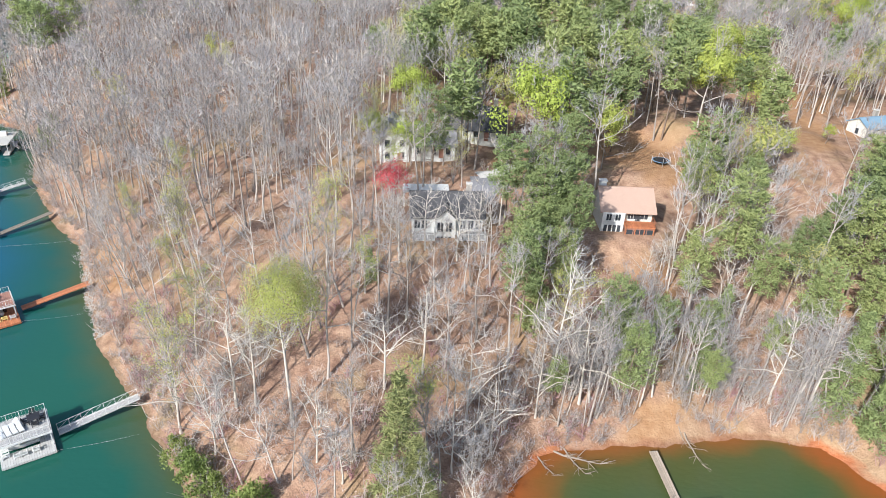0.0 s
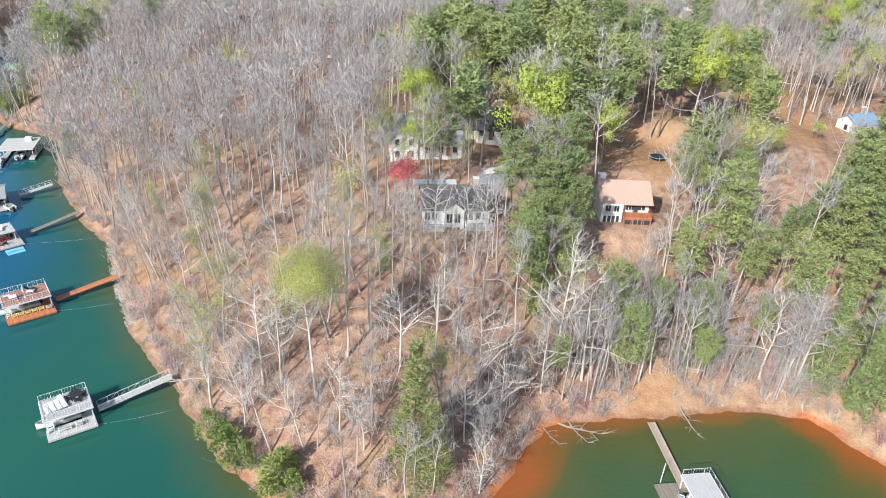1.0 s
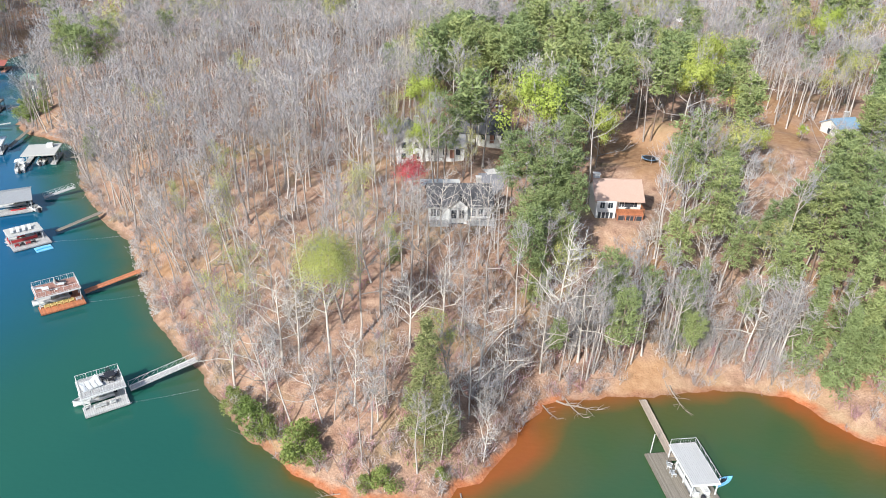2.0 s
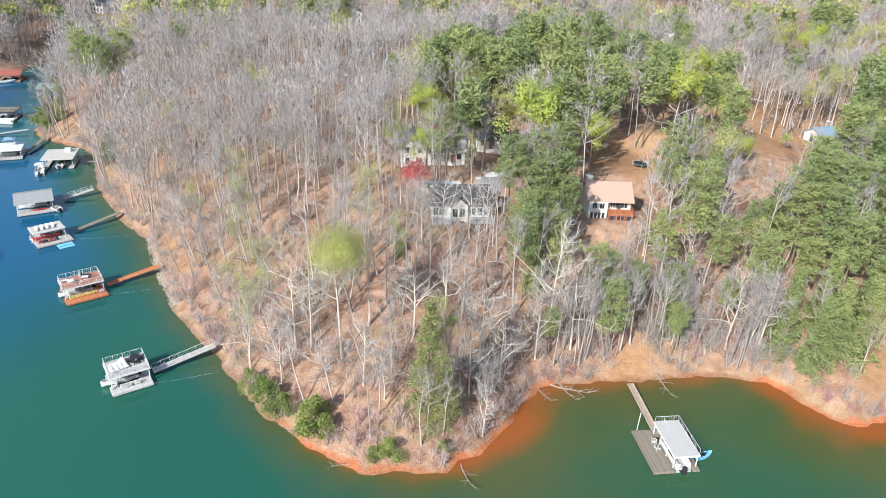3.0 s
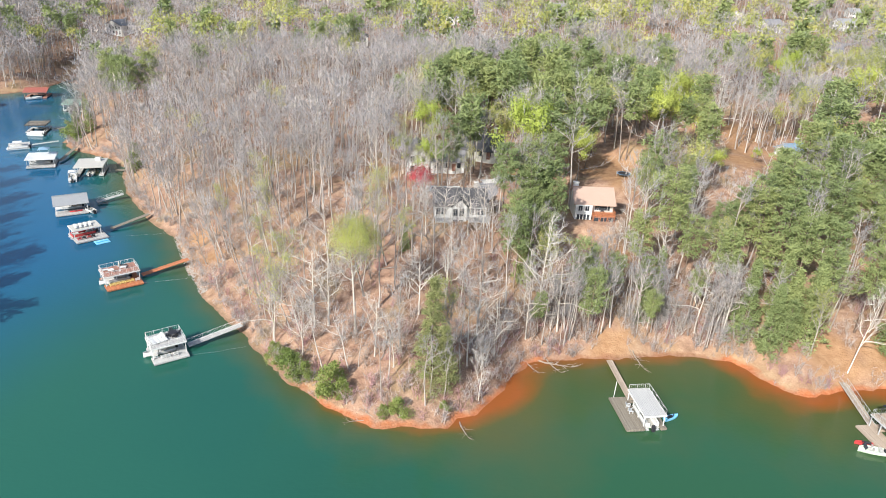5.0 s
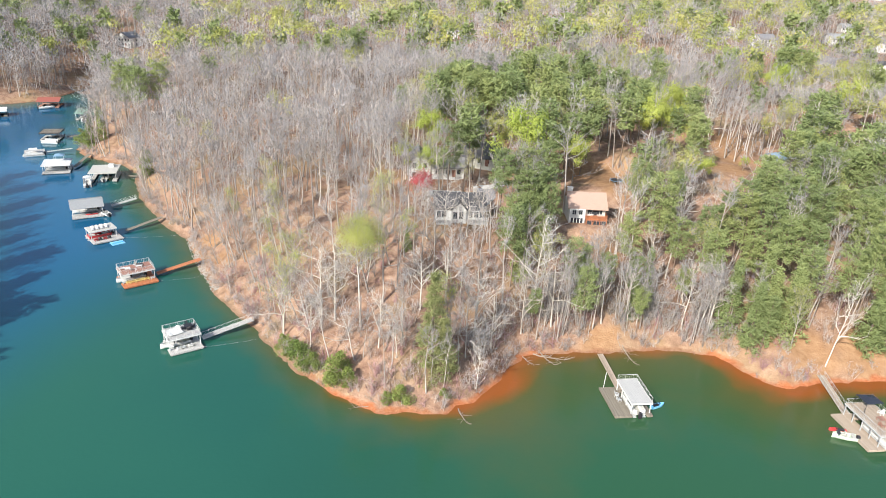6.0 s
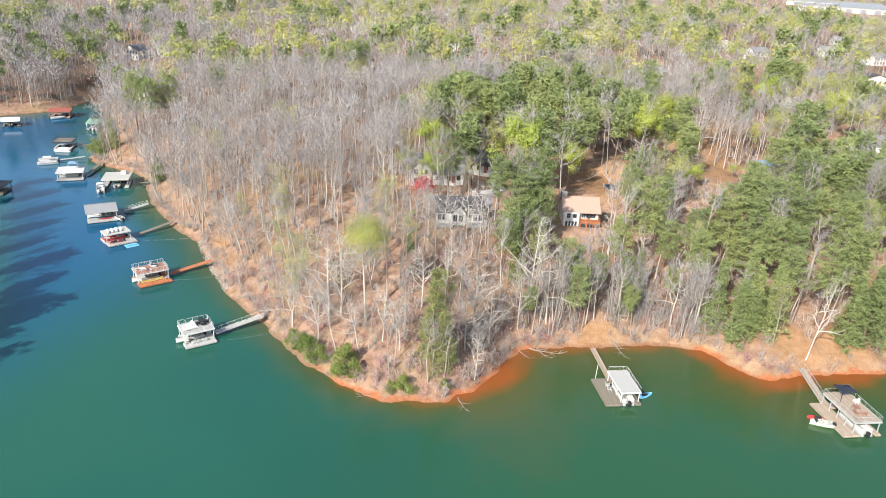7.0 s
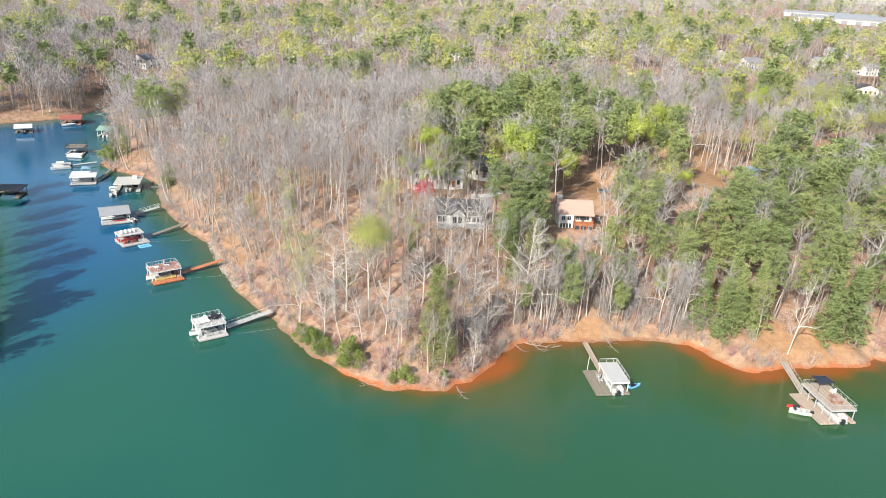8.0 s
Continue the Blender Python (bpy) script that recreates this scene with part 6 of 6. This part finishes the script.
# thick bare growth on the cove side of the point
r = np.random.RandomState(305)
for k in range(16):
    t_ = r.rand()
    px, py = -4 + 17 * t_ + r.uniform(-4, 0.5), 55.5 + 21 * t_ + r.uniform(-1, 6)
    if shore_distance(np.array([px]), np.array([py]))[0] > 0.9 and not (13 < px and py > 78):
        plant(sapling[k % 5], px, py, r.uniform(0.55, 1.0), r.rand() * 360)
for k in range(16):
    px, py = r.uniform(-30, 3), r.uniform(53, 72)
    if shore_distance(np.array([px]), np.array([py]))[0] > 2.0 and abs(px + 20.6) > 2.5:
        plant(slim_bare[k % 8], px, py, r.uniform(0.42, 0.72), r.rand() * 360)
for k in range(44):
    t_ = r.rand()
    px, py = 36 + 24 * t_ + r.uniform(-1, 1), 81 + r.uniform(0, 7) - 2 * t_
    plant(sapling[k % 5] if k % 3 else slim_bare[k % 8], px, py, r.uniform(0.5, 0.85), r.rand() * 360)

for k in range(44):
    px = r.uniform(16, 36)
    py = 78.5 + r.uniform(0, 13)
    if shore_distance(np.array([px]), np.array([py]))[0] > 1.5 and math.hypot(px - 30, py - 78) > 3.5:
        plant(sapling[k % 5] if k % 2 else slim_bare[k % 8], px, py, r.uniform(0.45, 0.8), r.rand() * 360)

n = 0
while n < 70:
    px, py = r.uniform(13, 58), r.uniform(70, 88)
    d_ = shore_distance(np.array([px]), np.array([py]))[0]
    if (1.8 if px < 27 else 4.0) < d_ < 9 and abs(px - 30) > 2.5:
        plant(sapling[n % 5] if n % 3 else slim_bare[n % 8], px, py, r.uniform(0.35, 0.7), r.rand() * 360)
        n += 1

# trees leaning out over the inlet
r = np.random.RandomState(361)
bank = MAIN_SHORE[28:] + FAR_SHORE[:8]
for (ax, ay), (bx, by) in zip(bank, bank[1:]):
    ln = math.hypot(bx - ax, by - ay)
    for k in range(max(1, int(ln / 3.2))):
        t_, inland = r.rand(), r.uniform(1.0, 9.0)
        px, py = ax + (bx - ax) * t_ + (by - ay) / ln * inland, ay + (by - ay) * t_ - (bx - ax) / ln * inland
        kind_ = k % 5
        plant(broad_bare[k % 6] if kind_ == 0 else slim_bare[k % 8] if kind_ < 3 else sapling[k % 5], px, py, r.uniform(0.5, 0.85), r.rand() * 360, -r.uniform(6, 20))

# shrubs along the water
shrub = tree_thing("shore_shrub", bush(311, 4.6, 2.2, 12, 2600, 0.24), [M["bark"], M["shrub_leaf"]], "leafy green shrub on the clay bank at the water", "shrub", "shore shrubs", "leaves")
shrub.matrix_basis = pose(-34.0, 68.2, ground_at(-34, 68.2)) @ Matrix.Diagonal((1.0, 1.0, 0.9, 1))
for px, py, s, a in ((-29.6, 63.4, 1.35, 50), (-31.6, 66.0, 1.0, 130), (-27.2, 62.4, 0.9, 75), (-22.4, 58.2, 1.6, 200), (-9.8, 53.6, 1.0, 90), (-12.2, 53.4, 0.6, 10), (-19.8, 57.2, 0.9, 300), (-2.2, 55.5, 0.5, 80), (-105.5, 170, 1.3, 60), (-110, 180, 1.2, 20), (-141, 199, 1.4, 80), (-146, 206, 1.5, 0)):
    copy_thing(shrub, pose(px, py, ground_at(px, py), 0, 0, a) @ Matrix.Diagonal((s, s, s, 1)))

# undergrowth, joined
brush_kinds = [bush(320 + i, 1.9 + 0.4 * i, 1.5, 14, 0, 0.2, 46) for i in range(4)]


def undergrowth(name, count, seed, mat, label, near_shore, y1):
    r, out = np.random.RandomState(seed), []
    px, py = r.uniform(-125, 115, count * 4), r.uniform(52, y1, count * 4)
    d_ = shore_distance(px, py)
    ok = (d_ > 0.8) & (r.rand(len(px)) < np.exp(-np.maximum(d_, 0) / near_shore)) & clear_of(px, py)
    pz = ground_height(px, py)
    for i in np.flatnonzero(ok)[:count]:
        out.append((px[i], py[i], pz[i], r.uniform(0.6, 1.5), r.rand() * 6.3, r.rand()))
    joined(name, brush_kinds, [mat, mat], out, label, "undergrowth")


undergrowth("dry_undergrowth", 700, 331, M["brush"], "dry tan undergrowth and saplings on the wooded slope", 60.0, 135)
undergrowth("plum_undergrowth", 260, 332, M["plum_brush"], "reddish-plum budding undergrowth near the cove", 20.0, 100)

fringe, r = [], np.random.RandomState(335)
ring = MAIN_SHORE + FAR_SHORE[:10]
for (ax, ay), (bx, by) in zip(ring, ring[1:]):
    ln = math.hypot(bx - ax, by - ay)
    for k in range(int(ln / 1.1)):
        px, py = ax + (bx - ax) * (k + r.rand()) * 1.1 / ln, ay + (by - ay) * (k + r.rand()) * 1.1 / ln
        thick = 1.0 if px < -24 or 1 < px < 27 else 0.12 if px > 56 else 0.35
        if r.rand() < thick and not (24 < px < 34):
            px, py = px + (by - ay) / ln * r.uniform(0.3, 3.0), py - (bx - ax) / ln * r.uniform(0.3, 3.0)
            fringe.append((px, py, max(ground_at(px, py), 0.1), r.uniform(0.5, 1.35), r.rand() * 6.3, r.rand()))
joined("bank_brush", brush_kinds, [M["brush"], M["twig"]], fringe, "bare grey brush overhanging the bank at the waterline", "undergrowth")

# fallen limbs on the slope and bank
r = np.random.RandomState(341)
fallen = []
for i in range(3):
    s_ = Shape()
    pts = [(0, 0, 0.12)]
    for j in range(4):
        pts.append((pts[-1][0] + 1.6, pts[-1][1] + r.uniform(-0.3, 0.3), 0.14 + 0.12 * j))
    s_.tube(pts, [0.16, 0.14, 0.11, 0.07, 0.03], 5)
    for j in range(12):
        p = pts[1 + j % 4]
        q = (p[0] + r.uniform(0.4, 1.6), p[1] + r.uniform(-1.9, 1.9), p[2] + r.uniform(0.0, 0.9))
        s_.tube([p, q, (q[0] + r.uniform(0.2, 0.8), q[1] + r.uniform(-0.6, 0.6), q[2] + r.uniform(-0.1, 0.4))], [0.06, 0.03, 0.01], 4)
    lg = tagged(new("fallen_branch", s_.mesh("fallen_branch", M["driftwood"])), "pale fallen branch lying on the ground", "branch", "fallen branches")
    fallen.append(lg)
for i, (px, py, a, s) in enumerate(((15.5, 74.2, -25, 1.0), (17, 74.8, -60, 0.8), (13.2, 73.0, -60, 0.6), (20, 76.5, 160, 0.9), (-15.5, 52.8, 200, 0.6), (-14, 53.2, 150, 0.7), (0.5, 54.0, -75, 0.7), (-42, 78.5, 40, 0.8), (-43, 79.6, 70, 0.8), (34.5, 78.6, -80, 0.8), (33.8, 79.4, -70, 0.6),
                                    (-40, 92, 10, 1.2), (-22, 88, 60, 1.3), (-30, 78, 120, 1.0), (-8, 74, 30, 1.1), (-14, 64, 80, 0.9), (-52, 96, 20, 1.2), (2, 80, 140, 1.0), (-64, 112, 50, 1.0), (-48, 104, -20, 1.4), (-36, 108, 30, 1.3), (22, 84, 10, 0.9), (44, 84, 60, 1.0))):
    z0 = max(ground_at(px, py), 0.0)
    zd = max(ground_at(px + 4 * s * math.cos(math.radians(a)), py + 4 * s * math.sin(math.radians(a))), 0.0)
    m_ = Matrix.Translation((px, py, z0)) @ pose(0, 0, 0, 0, 0, a) @ pose(0, 0, 0, 0, -math.degrees(math.atan2(zd - z0, 4 * s)), 0) @ Matrix.Diagonal((s, s, s, 1))
    if i < 3:
        fallen[i].matrix_basis = m_
    else:
        copy_thing(fallen[i % 3], m_)

# pale stones along the shore by the rust-red walkway
stones = Shape()
r = np.random.RandomState(351)
for i in range(900):
    t_ = r.rand()
    px, py = -57.0 - 17.5 * t_ - 0.8 * math.sin(t_ * 3.1), 93.0 + 29.5 * t_
    off = r.uniform(-0.4, 1.5)
    px, py = px + off * 0.86, py + off * 0.5
    q = r.uniform(0.09, 0.2)
    base_z = max(ground_at(px, py), -0.1)
    ring = [(px + q * math.cos(k * 1.05) * r.uniform(0.75, 1.2), py + q * math.sin(k * 1.05) * r.uniform(0.75, 1.2)) for k in range(6)]
    stones.loft([[(x_, y_, base_z - 0.15) for x_, y_ in ring], [(px + (x_ - px) * 0.95, py + (y_ - py) * 0.95, base_z + q * 0.45) for x_, y_ in ring], [(px + (x_ - px) * 0.45, py + (y_ - py) * 0.45, base_z + q * 0.7) for x_, y_ in ring]])
tagged(new("shore_stones", stones.mesh("shore_stones", M["stone"])), "band of pale grey stones lining the bank", "stones", kind="stuff")

# each master tree stands in the woods as well
for k, ob in enumerate(MASTERS):
    px, py = -86 + 3.3 * k, 138 + 3 * (k % 5)
    if -22 < px < 16:
        py += 40
    ob.matrix_basis = pose(px, py, ground_at(px, py))
